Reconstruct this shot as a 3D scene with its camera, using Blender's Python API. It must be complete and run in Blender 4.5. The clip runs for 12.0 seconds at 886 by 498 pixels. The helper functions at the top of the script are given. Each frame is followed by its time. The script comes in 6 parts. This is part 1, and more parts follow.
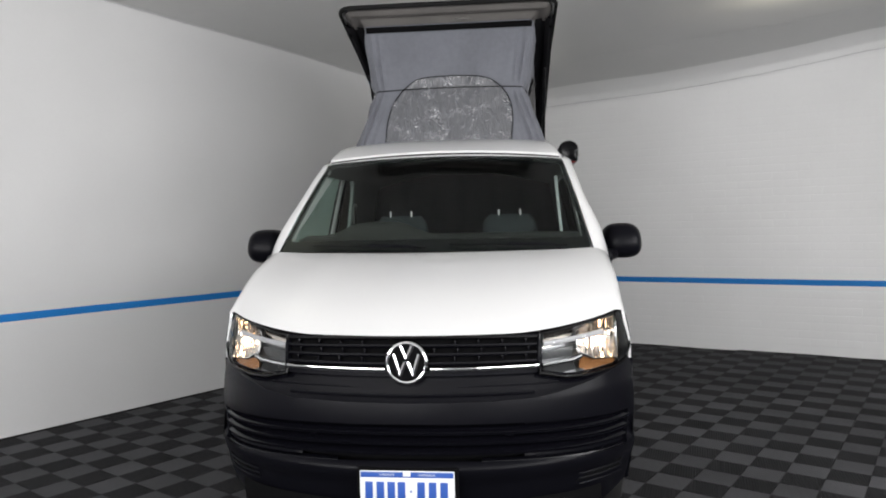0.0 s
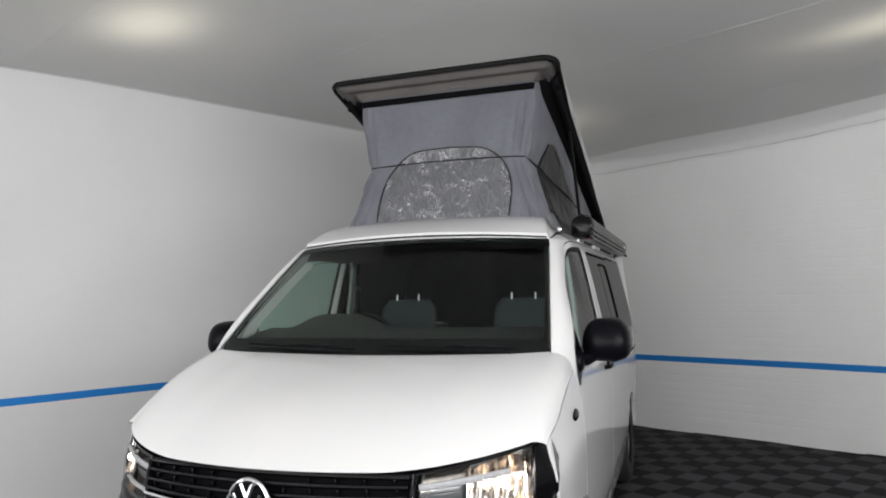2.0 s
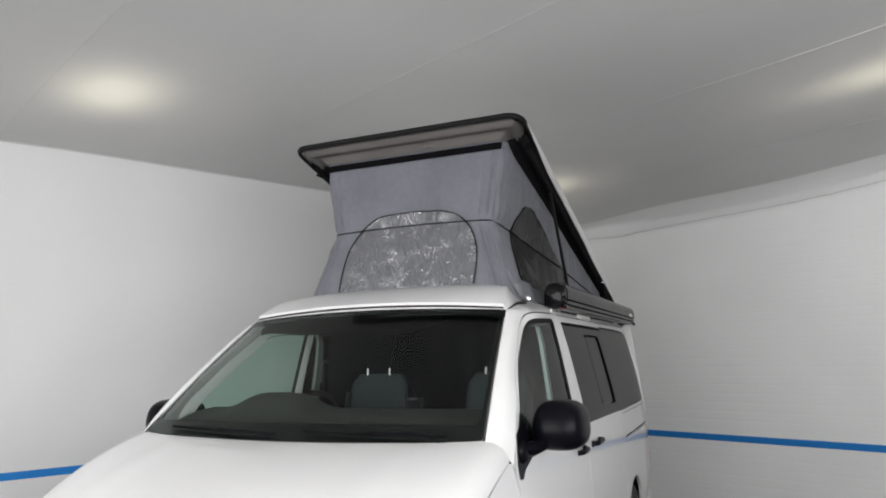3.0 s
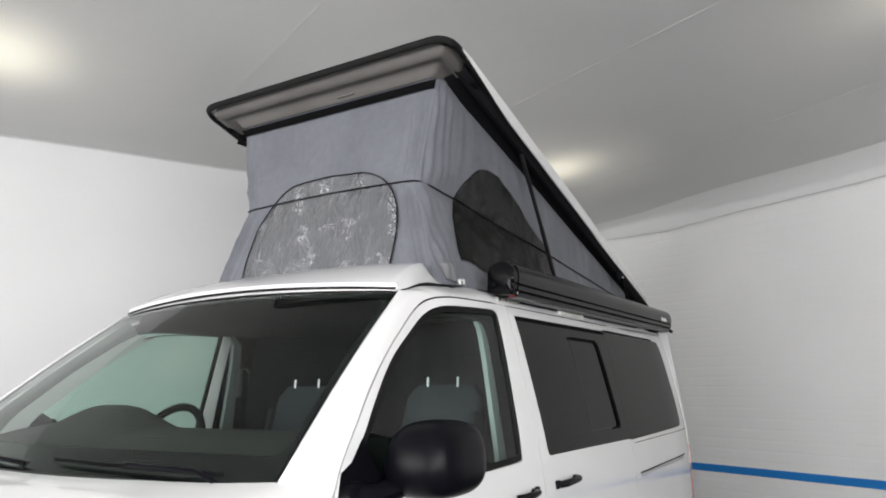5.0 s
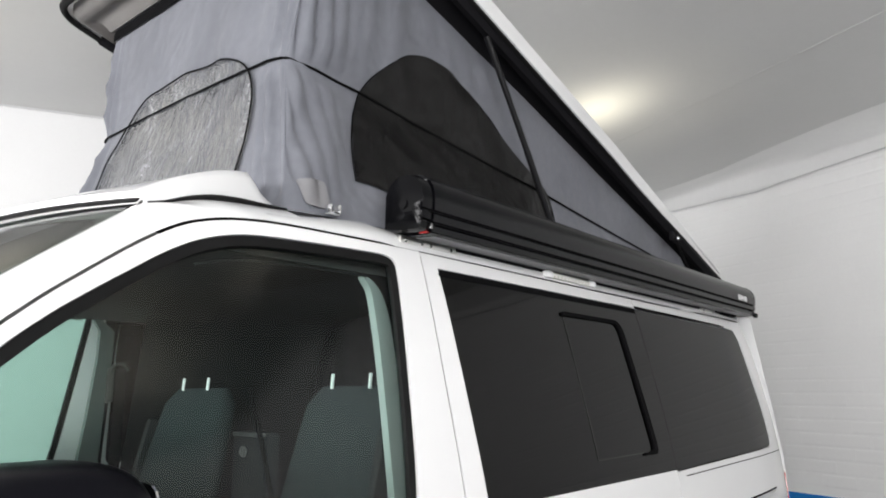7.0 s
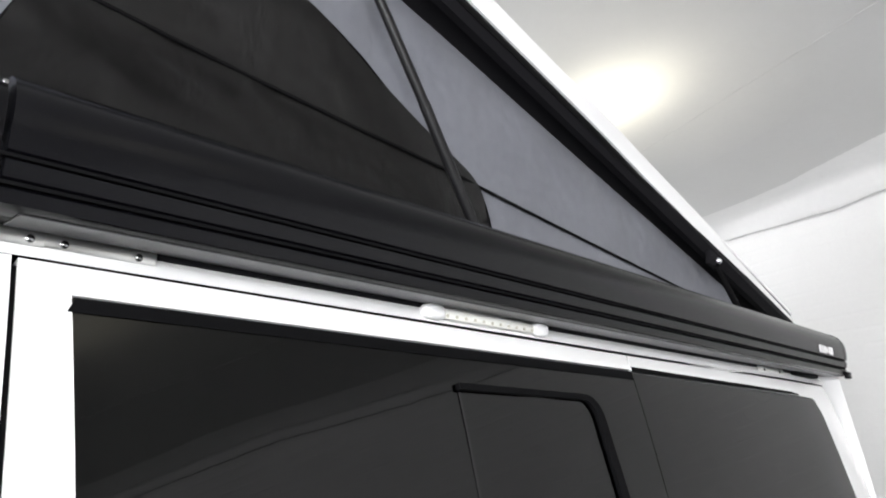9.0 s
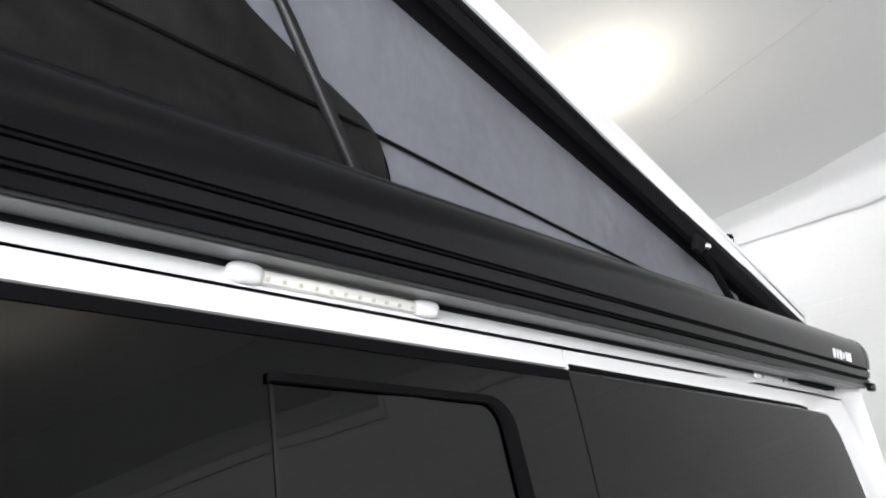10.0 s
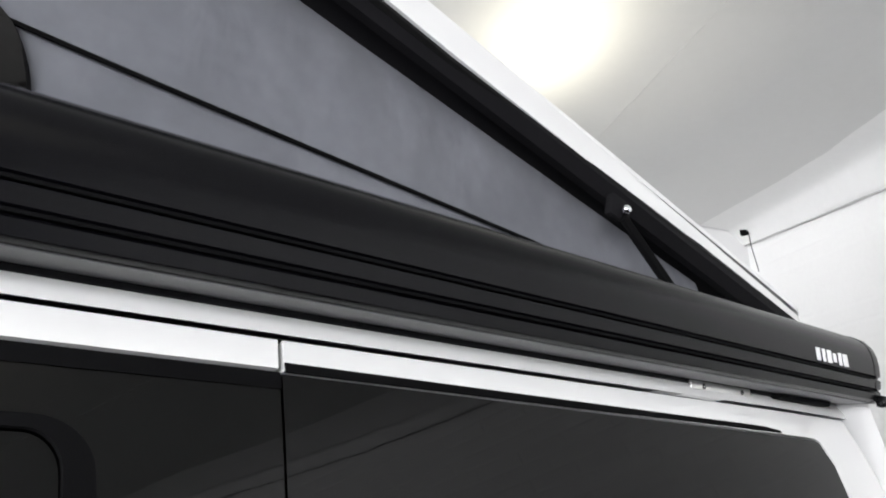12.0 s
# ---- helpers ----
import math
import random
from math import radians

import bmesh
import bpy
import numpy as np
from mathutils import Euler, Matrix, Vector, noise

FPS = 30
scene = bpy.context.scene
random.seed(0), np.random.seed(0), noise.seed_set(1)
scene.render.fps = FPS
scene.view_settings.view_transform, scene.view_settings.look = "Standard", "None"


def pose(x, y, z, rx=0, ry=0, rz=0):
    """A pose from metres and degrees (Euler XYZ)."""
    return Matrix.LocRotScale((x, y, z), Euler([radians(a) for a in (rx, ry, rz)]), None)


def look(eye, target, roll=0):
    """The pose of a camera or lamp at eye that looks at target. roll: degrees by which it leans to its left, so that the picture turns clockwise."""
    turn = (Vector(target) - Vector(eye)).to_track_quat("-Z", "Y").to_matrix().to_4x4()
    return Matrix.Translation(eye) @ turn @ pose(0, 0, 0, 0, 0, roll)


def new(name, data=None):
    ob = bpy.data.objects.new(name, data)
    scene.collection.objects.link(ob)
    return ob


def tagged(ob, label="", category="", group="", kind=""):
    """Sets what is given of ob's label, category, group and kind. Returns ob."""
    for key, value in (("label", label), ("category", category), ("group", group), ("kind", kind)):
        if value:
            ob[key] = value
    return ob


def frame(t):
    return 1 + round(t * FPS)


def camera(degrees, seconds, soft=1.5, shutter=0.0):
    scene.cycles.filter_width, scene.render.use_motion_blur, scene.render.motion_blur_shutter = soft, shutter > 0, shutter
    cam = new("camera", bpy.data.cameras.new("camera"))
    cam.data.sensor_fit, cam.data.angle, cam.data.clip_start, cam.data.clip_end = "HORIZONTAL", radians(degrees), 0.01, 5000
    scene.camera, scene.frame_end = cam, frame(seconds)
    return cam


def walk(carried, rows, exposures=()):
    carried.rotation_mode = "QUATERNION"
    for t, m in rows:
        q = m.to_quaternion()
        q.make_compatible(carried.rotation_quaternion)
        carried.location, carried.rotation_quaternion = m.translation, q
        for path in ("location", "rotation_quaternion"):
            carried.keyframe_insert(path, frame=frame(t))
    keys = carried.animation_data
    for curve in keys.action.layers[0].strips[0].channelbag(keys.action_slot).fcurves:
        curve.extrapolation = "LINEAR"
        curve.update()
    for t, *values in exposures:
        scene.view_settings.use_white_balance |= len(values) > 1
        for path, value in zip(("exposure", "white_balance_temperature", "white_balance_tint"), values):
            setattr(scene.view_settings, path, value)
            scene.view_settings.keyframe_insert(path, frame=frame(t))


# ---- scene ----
cam = camera(65.3, 12.0, soft=1.9)
PATH = [
    (0, (0.425, -2.698, 1.384), (0.223, -0.709, 1.326), -1.1),
    (0.5, (0.672, -2.51, 1.402), (0.354, -0.537, 1.337), -1.1),
    (1, (0.927, -2.357, 1.439), (0.488, -0.407, 1.387), -1.2),
    (1.5, (1.179, -2.21, 1.508), (0.608, -0.293, 1.515), -1.3),
    (2, (1.372, -2.0, 1.548), (0.727, -0.111, 1.666), -1.3),
    (2.5, (1.556, -1.776, 1.585), (0.853, 0.083, 1.81), -1.3),
    (3, (1.74, -1.557, 1.593), (0.975, 0.266, 1.898), -1.3),
    (3.5, (1.863, -1.262, 1.569), (1.042, 0.529, 1.91), -1.2),
    (5.5, (2.054, 0.014, 1.497), (0.994, 1.665, 1.887), -0.8),
    (6, (2.052, 0.345, 1.492), (0.93, 1.949, 1.899), -0.9),
    (6.5, (1.989, 0.71, 1.465), (0.792, 2.261, 1.868), -0.8),
    (7, (1.898, 1.025, 1.476), (0.667, 2.55, 1.871), -0.6),
    (7.5, (1.831, 1.353, 1.52), (0.565, 2.842, 1.94), -0.8),
    (9.5, (1.574, 2.311, 1.619), (0.196, 3.643, 2.191), -0.0),
    (10, (1.56, 2.53, 1.607), (0.154, 3.823, 2.199), 0.5),
    (10.5, (1.576, 2.757, 1.628), (0.137, 4.005, 2.237), 0.8),
    (11, (1.562, 2.927, 1.642), (0.105, 4.144, 2.27), 0.3),
    (11.5, (1.565, 3.117, 1.655), (0.095, 4.309, 2.301), 0.7),
    (12, (1.505, 3.19, 1.645), (0.018, 4.352, 2.307), 0.3),
]
walk(cam, [(t, look(eye, target, roll)) for t, eye, target, roll in PATH],
     [(0, 0.20, 6420, 10), (2, 0.10, 6420, 10), (3.5, 0.36, 6420, 10), (5.5, 0.71, 6420, 10), (6.5, 0.92, 6420, 10), (7.5, 1.17, 6400, 10), (9.5, 1.78, 6310, 10), (10.5, 1.80, 6300, 10), (12.0, 1.62, 6300, 10)])

# ---- light ----
world = bpy.data.worlds.new("world")
scene.world = world
world.use_nodes = True
world.node_tree.nodes["Background"].inputs[0].default_value = (0.8, 0.85, 0.9, 1)
world.node_tree.nodes["Background"].inputs[1].default_value = 0.05
GLOW = 0.36         # strength of the light pools that the ceiling cloth itself emits
GLOW_HALO = 0.07    # wide extra glow added to brighten the cloth round each pool
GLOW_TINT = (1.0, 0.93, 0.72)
FLOOR = -0.04
SIDE_DOOR_LIGHT = 312.0     # lamp in an unseen door opening, assumed at the van's near side
FRONT_LIGHT = 306.0  # lamp in a second unseen door opening, assumed ahead of the van

# ---- materials ----


def material(name, color, rough=0.5, metal=0.0, coat=0.0, spec=0.5, vary=0.06, grain=90.0, bump=0.0, bump_scale=200.0, stain=0.0, stain_scale=1.5):
    """A principled material with two scales of colour variation and fine relief, in metres."""
    m = bpy.data.materials.new(name)
    m.use_nodes = True
    n, l = m.node_tree.nodes, m.node_tree.links
    p = n["Principled BSDF"]
    p.inputs["Roughness"].default_value = rough
    p.inputs["Metallic"].default_value = metal
    p.inputs["Coat Weight"].default_value = coat
    p.inputs["Coat Roughness"].default_value = 0.04
    p.inputs["Specular IOR Level"].default_value = spec
    geo = n.new("ShaderNodeNewGeometry")
    fine = n.new("ShaderNodeTexNoise")
    fine.inputs["Scale"].default_value, fine.inputs["Detail"].default_value = grain, 3
    wide = n.new("ShaderNodeTexNoise")
    wide.inputs["Scale"].default_value, wide.inputs["Detail"].default_value = stain_scale, 5
    l.new(geo.outputs["Position"], fine.inputs["Vector"])
    l.new(geo.outputs["Position"], wide.inputs["Vector"])
    mix = n.new("ShaderNodeMix")
    mix.data_type = "RGBA"
    mix.inputs["A"].default_value = (*[c * (1 - vary) for c in color], 1)
    mix.inputs["B"].default_value = (*[min(1, c * (1 + vary)) for c in color], 1)
    l.new(fine.outputs["Fac"], mix.inputs["Factor"])
    mul = n.new("ShaderNodeMix")
    mul.data_type, mul.blend_type = "RGBA", "MULTIPLY"
    ramp = n.new("ShaderNodeMapRange")
    ramp.inputs["From Min"].default_value, ramp.inputs["From Max"].default_value = 0.35, 0.7
    ramp.inputs["To Min"].default_value, ramp.inputs["To Max"].default_value = 1.0, 1.0 - stain
    l.new(wide.outputs["Fac"], ramp.inputs["Value"])
    mul.inputs["Factor"].default_value = 1.0
    l.new(mix.outputs["Result"], mul.inputs["A"])
    l.new(ramp.outputs["Result"], mul.inputs["B"])
    l.new(mul.outputs["Result"], p.inputs["Base Color"])
    if stain:
        rr = n.new("ShaderNodeMapRange")
        rr.inputs["To Min"].default_value, rr.inputs["To Max"].default_value = max(0.02, rough - 0.05), min(1, rough + 0.05)
        l.new(wide.outputs["Fac"], rr.inputs["Value"])
        l.new(rr.outputs["Result"], p.inputs["Roughness"])
    if bump:
        b = n.new("ShaderNodeBump")
        b.inputs["Strength"].default_value, b.inputs["Distance"].default_value = bump, 0.002
        nb = n.new("ShaderNodeTexNoise")
        nb.inputs["Scale"].default_value, nb.inputs["Detail"].default_value = bump_scale, 2
        l.new(geo.outputs["Position"], nb.inputs["Vector"])
        l.new(nb.outputs["Fac"], b.inputs["Height"])
        l.new(b.outputs["Normal"], p.inputs["Normal"])
    return m


def glass(name, tint, rough=0.0, face_on=0.04, edge_on=0.9):
    """A thin pane: tinted see-through, with a mirror film that grows towards grazing angles."""
    m = bpy.data.materials.new(name)
    m.use_nodes = True
    n, l = m.node_tree.nodes, m.node_tree.links
    n.remove(n["Principled BSDF"])
    out = n["Material Output"]
    tr, gl, lw, mx = n.new("ShaderNodeBsdfTransparent"), n.new("ShaderNodeBsdfGlossy"), n.new("ShaderNodeLayerWeight"), n.new("ShaderNodeMixShader")
    tr.inputs["Color"].default_value = (*tint, 1)
    gl.inputs["Roughness"].default_value = rough
    lw.inputs["Blend"].default_value = 0.5
    pw, ma = n.new("ShaderNodeMath"), n.new("ShaderNodeMath")
    pw.operation, ma.operation = "POWER", "MULTIPLY_ADD"
    pw.inputs[1].default_value = 5.0
    ma.inputs[1].default_value, ma.inputs[2].default_value = edge_on, face_on
    l.new(lw.outputs["Facing"], pw.inputs[0])
    l.new(pw.outputs[0], ma.inputs[0])
    l.new(ma.outputs[0], mx.inputs[0])
    l.new(tr.outputs[0], mx.inputs[1])
    l.new(gl.outputs[0], mx.inputs[2])
    l.new(mx.outputs[0], out.inputs["Surface"])
    return m


def emitter(name, color, strength):
    m = bpy.data.materials.new(name)
    m.use_nodes = True
    p = m.node_tree.nodes["Principled BSDF"]
    p.inputs["Base Color"].default_value = (*color, 1)
    p.inputs["Emission Color"].default_value = (*color, 1)
    p.inputs["Emission Strength"].default_value = strength
    return m


PAINT = material("white_paint", (0.75, 0.75, 0.745), rough=0.30, coat=1.0, vary=0.008, grain=40, stain=0.015, stain_scale=2.5)
TRIM_BLACK = material("grained_black_plastic", (0.0038, 0.0038, 0.0056), rough=0.30, spec=0.085, vary=0.2, grain=500, bump=0.12, bump_scale=900, stain=0.15)
TRIM_SATIN = material("satin_black_plastic", (0.0030, 0.0030, 0.0046), rough=0.24, spec=0.20, vary=0.15, grain=300)
MATT_BLACK = material("matt_black", (0.0032, 0.0032, 0.0036), rough=0.9, spec=0.07, vary=0.2)
GLOSS_BLACK = material("gloss_black", (0.003, 0.003, 0.0035), rough=0.16, spec=0.3, vary=0.1)
RUBBER = material("rubber", (0.006, 0.006, 0.006), rough=0.6, spec=0.15, vary=0.2, bump=0.1, bump_scale=300)
CHROME = material("chrome", (0.86, 0.87, 0.88), rough=0.06, metal=1.0, vary=0.01)
SILVER = material("satin_silver", (0.62, 0.62, 0.60), rough=0.3, metal=1.0, vary=0.05)
AWNING = material("black_anodised_case", (0.0028, 0.0028, 0.0038), rough=0.22, spec=0.15, vary=0.1, grain=300, stain=0.1)
AWNING_SILK = material("awning_end_plastic", (0.0028, 0.0028, 0.0034), rough=0.16, spec=0.12, vary=0.1)
LINER = material("grey_brown_liner", (0.105, 0.098, 0.092), rough=0.42, vary=0.14, grain=260, stain=0.22, stain_scale=5)
LINER_DARK = material("black_carpet_liner", (0.0085, 0.0082, 0.0095), rough=0.85, spec=0.1, vary=0.35, grain=600, bump=0.4, bump_scale=700)
CABIN_DARK = material("cabin_dark_plastic", (0.010, 0.011, 0.0115), rough=0.55, spec=0.25, vary=0.15, bump=0.1, bump_scale=700)
DASH = material("dark_grey_dash", (0.034, 0.034, 0.032), rough=0.6, spec=0.3, vary=0.15, bump=0.1, bump_scale=700)
CABIN_GREY = material("cabin_grey_trim", (0.30, 0.315, 0.31), rough=0.55, vary=0.06)
PILLAR_PALE = material("pale_grey_lining", (0.42, 0.43, 0.42), rough=0.7, vary=0.06)
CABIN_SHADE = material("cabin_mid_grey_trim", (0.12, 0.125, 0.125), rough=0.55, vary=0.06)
HEADLINER = material("grey_headliner", (0.06, 0.06, 0.058), rough=0.9, spec=0.2, vary=0.08, grain=400)
SEAT_CLOTH = material("grey_seat_cloth", (0.026, 0.032, 0.034), rough=0.9, spec=0.2, vary=0.2, grain=120, bump=0.05, bump_scale=300)
AMBER = material("amber_plastic", (0.26, 0.115, 0.04), rough=0.22, metal=0.4, vary=0.35, grain=80)
PLATE_WHITE = material("plate_white", (0.78, 0.79, 0.80), rough=0.35, vary=0.02)
PLATE_BLUE = material("plate_blue", (0.03, 0.09, 0.36), rough=0.35, vary=0.03)
RED_LAMP = material("red_lamp", (0.35, 0.02, 0.02), rough=0.12, vary=0.05)
TYRE = material("tyre_rubber", (0.016, 0.016, 0.016), rough=0.7, vary=0.2, bump=0.2, bump_scale=120)
SCREEN_GLASS = glass("windscreen_glass", (0.70, 0.80, 0.75), face_on=0.038, edge_on=0.75)
DOOR_GLASS = glass("door_glass", (0.60, 0.78, 0.72), face_on=0.038, edge_on=0.7)
PRIVACY_GLASS = glass("privacy_glass", (0.003, 0.003, 0.004), face_on=0.027, edge_on=0.66)
LENS = glass("lamp_lens", (0.95, 0.96, 0.96), face_on=0.004, edge_on=0.3)
WALL_WHITE = material("white_wall_paint", (0.65, 0.65, 0.645), rough=0.7, vary=0.02, grain=60, bump=0.15, bump_scale=40, stain=0.06, stain_scale=0.8)
STRIPE_BLUE = material("blue_stripe_paint", (0.018, 0.185, 0.52), rough=0.6, spec=0.2, vary=0.04, grain=30, stain=0.06)
LED_GLASS = material("frosted_plastic", (0.75, 0.75, 0.70), rough=0.3, vary=0.04)
WHITE_PLASTIC = material("white_plastic", (0.78, 0.78, 0.78), rough=0.35, vary=0.02)


def cloth_material(name, color, vary=0.12, weave=900.0, crease=0.5, rough=0.85, spec=0.4):
    """Tent cloth: weave, soft creases and a slight sheen."""
    m = material(name, color, rough=rough, spec=spec, vary=vary, grain=35, stain=0.18, stain_scale=3.0)
    n, l = m.node_tree.nodes, m.node_tree.links
    geo = n.new("ShaderNodeNewGeometry")
    no = n.new("ShaderNodeTexNoise")
    no.inputs["Scale"].default_value, no.inputs["Detail"].default_value, no.inputs["Distortion"].default_value = 6.0, 2.0, 0.3
    l.new(geo.outputs["Position"], no.inputs["Vector"])
    mp = n.new("ShaderNodeMapping")
    mp.inputs["Scale"].default_value, mp.inputs["Rotation"].default_value = (1.0, 1.0, 0.45), (0.5, 0, 0)
    cr = n.new("ShaderNodeTexNoise")
    cr.inputs["Scale"].default_value, cr.inputs["Detail"].default_value, cr.inputs["Distortion"].default_value = 11.0, 3.0, 0.5
    l.new(geo.outputs["Position"], mp.inputs["Vector"])
    l.new(mp.outputs[0], cr.inputs["Vector"])
    we = n.new("ShaderNodeTexNoise")
    we.inputs["Scale"].default_value = weave
    l.new(geo.outputs["Position"], we.inputs["Vector"])
    ad = n.new("ShaderNodeMath")
    ad.operation = "MULTIPLY_ADD"
    ad.inputs[1].default_value = 0.02
    l.new(we.outputs["Fac"], ad.inputs[0])
    l.new(no.outputs["Fac"], ad.inputs[2])
    ac = n.new("ShaderNodeMath")
    ac.operation = "MULTIPLY_ADD"
    ac.inputs[1].default_value = 0.28
    l.new(cr.outputs["Fac"], ac.inputs[0])
    l.new(ad.outputs[0], ac.inputs[2])
    b = n.new("ShaderNodeBump")
    b.inputs["Strength"].default_value, b.inputs["Distance"].default_value = crease, 0.02
    l.new(ac.outputs[0], b.inputs["Height"])
    p = n["Principled BSDF"]
    l.new(b.outputs["Normal"], p.inputs["Normal"])
    p.inputs["Sheen Weight"].default_value = 0.12 if spec > 0.3 else 0.0
    return m


def vinyl_material():
    """Crumpled clear vinyl over grey cloth: whitened creases, with sheen streaks and glints painted into the colour."""
    m = material("clear_vinyl", (0.088, 0.091, 0.101), rough=0.12, spec=0.75, vary=0.06, grain=9, stain=0.08, stain_scale=6)
    n, l = m.node_tree.nodes, m.node_tree.links
    geo = n.new("ShaderNodeNewGeometry")

    def noise_at(scale, size, detail, bend):
        mp, no = n.new("ShaderNodeMapping"), n.new("ShaderNodeTexNoise")
        mp.inputs["Scale"].default_value = scale
        mp.inputs["Rotation"].default_value = (0, 0.28, 0)
        no.inputs["Scale"].default_value, no.inputs["Detail"].default_value, no.inputs["Distortion"].default_value = size, detail, bend
        l.new(geo.outputs["Position"], mp.inputs["Vector"])
        l.new(mp.outputs[0], no.inputs["Vector"])
        return no.outputs["Fac"]

    def ramp(sock, a, b, lo=0.0, hi=1.0):
        mr = n.new("ShaderNodeMapRange")
        mr.inputs["From Min"].default_value, mr.inputs["From Max"].default_value = a, b
        mr.inputs["To Min"].default_value, mr.inputs["To Max"].default_value = lo, hi
        l.new(sock, mr.inputs["Value"])
        return mr.outputs[0]

    def calc(op, a, b):
        k = n.new("ShaderNodeMath")
        k.operation = op
        for s, v in zip(k.inputs, (a, b)):
            if isinstance(v, float):
                s.default_value = v
            else:
                l.new(v, s)
        return k.outputs[0]

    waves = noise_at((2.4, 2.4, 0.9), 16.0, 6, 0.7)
    sheen_streak = ramp(waves, 0.52, 0.80, 0.0, 0.08)
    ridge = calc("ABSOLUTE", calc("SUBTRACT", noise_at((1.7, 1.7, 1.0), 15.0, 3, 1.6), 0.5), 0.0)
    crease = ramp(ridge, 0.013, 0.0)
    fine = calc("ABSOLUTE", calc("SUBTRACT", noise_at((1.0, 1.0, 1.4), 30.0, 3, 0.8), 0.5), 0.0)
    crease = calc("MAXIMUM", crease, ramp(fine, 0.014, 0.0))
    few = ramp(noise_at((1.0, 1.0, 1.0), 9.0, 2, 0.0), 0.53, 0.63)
    glint_mask = calc("MULTIPLY", crease, few)
    # Sheen streaks and crease glints become white in the base colour.
    white = calc("MAXIMUM", sheen_streak, calc("MULTIPLY", glint_mask, 1.0))
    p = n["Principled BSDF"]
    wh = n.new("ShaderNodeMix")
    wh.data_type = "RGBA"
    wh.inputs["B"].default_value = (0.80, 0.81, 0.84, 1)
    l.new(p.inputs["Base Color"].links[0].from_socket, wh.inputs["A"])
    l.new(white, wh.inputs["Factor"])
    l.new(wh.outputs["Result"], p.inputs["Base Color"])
    b = n.new("ShaderNodeBump")
    b.inputs["Strength"].default_value, b.inputs["Distance"].default_value = 0.6, 0.012
    l.new(calc("ADD", calc("MULTIPLY", waves, 1.5), calc("MULTIPLY", glint_mask, 0.9)), b.inputs["Height"])
    l.new(b.outputs["Normal"], p.inputs["Normal"])
    p.inputs["Coat Weight"].default_value, p.inputs["Coat Roughness"].default_value, p.inputs["Coat IOR"].default_value = 1.0, 0.16, 1.8
    l.new(b.outputs["Normal"], p.inputs["Coat Normal"])
    return m


def tile_material(name, color, turn):
    """Ribbed floor tile: fine parallel ribs, each tile a little different."""
    m = material(name, color, rough=0.8, spec=0.18, vary=0.12, grain=120, stain=0.25, stain_scale=1.2)
    n, l = m.node_tree.nodes, m.node_tree.links
    p = n["Principled BSDF"]
    co = n.new("ShaderNodeNewGeometry")
    mp = n.new("ShaderNodeMapping")
    mp.inputs["Rotation"].default_value = (0, 0, turn)
    wv = n.new("ShaderNodeTexWave")
    wv.inputs["Scale"].default_value = 22
    l.new(co.outputs["Position"], mp.inputs["Vector"])
    l.new(mp.outputs[0], wv.inputs["Vector"])
    b = n.new("ShaderNodeBump")
    b.inputs["Strength"].default_value, b.inputs["Distance"].default_value = 0.6, 0.004
    l.new(wv.outputs["Fac"], b.inputs["Height"])
    l.new(b.outputs["Normal"], p.inputs["Normal"])
    info = n.new("ShaderNodeObjectInfo")
    hs = n.new("ShaderNodeHueSaturation")
    mr = n.new("ShaderNodeMapRange")
    mr.inputs["To Min"].default_value, mr.inputs["To Max"].default_value = 0.85, 1.15
    l.new(info.outputs["Random"], mr.inputs["Value"])
    l.new(mr.outputs[0], hs.inputs["Value"])
    old = p.inputs["Base Color"].links[0].from_socket
    l.new(old, hs.inputs["Color"])
    l.new(hs.outputs[0], p.inputs["Base Color"])
    return m


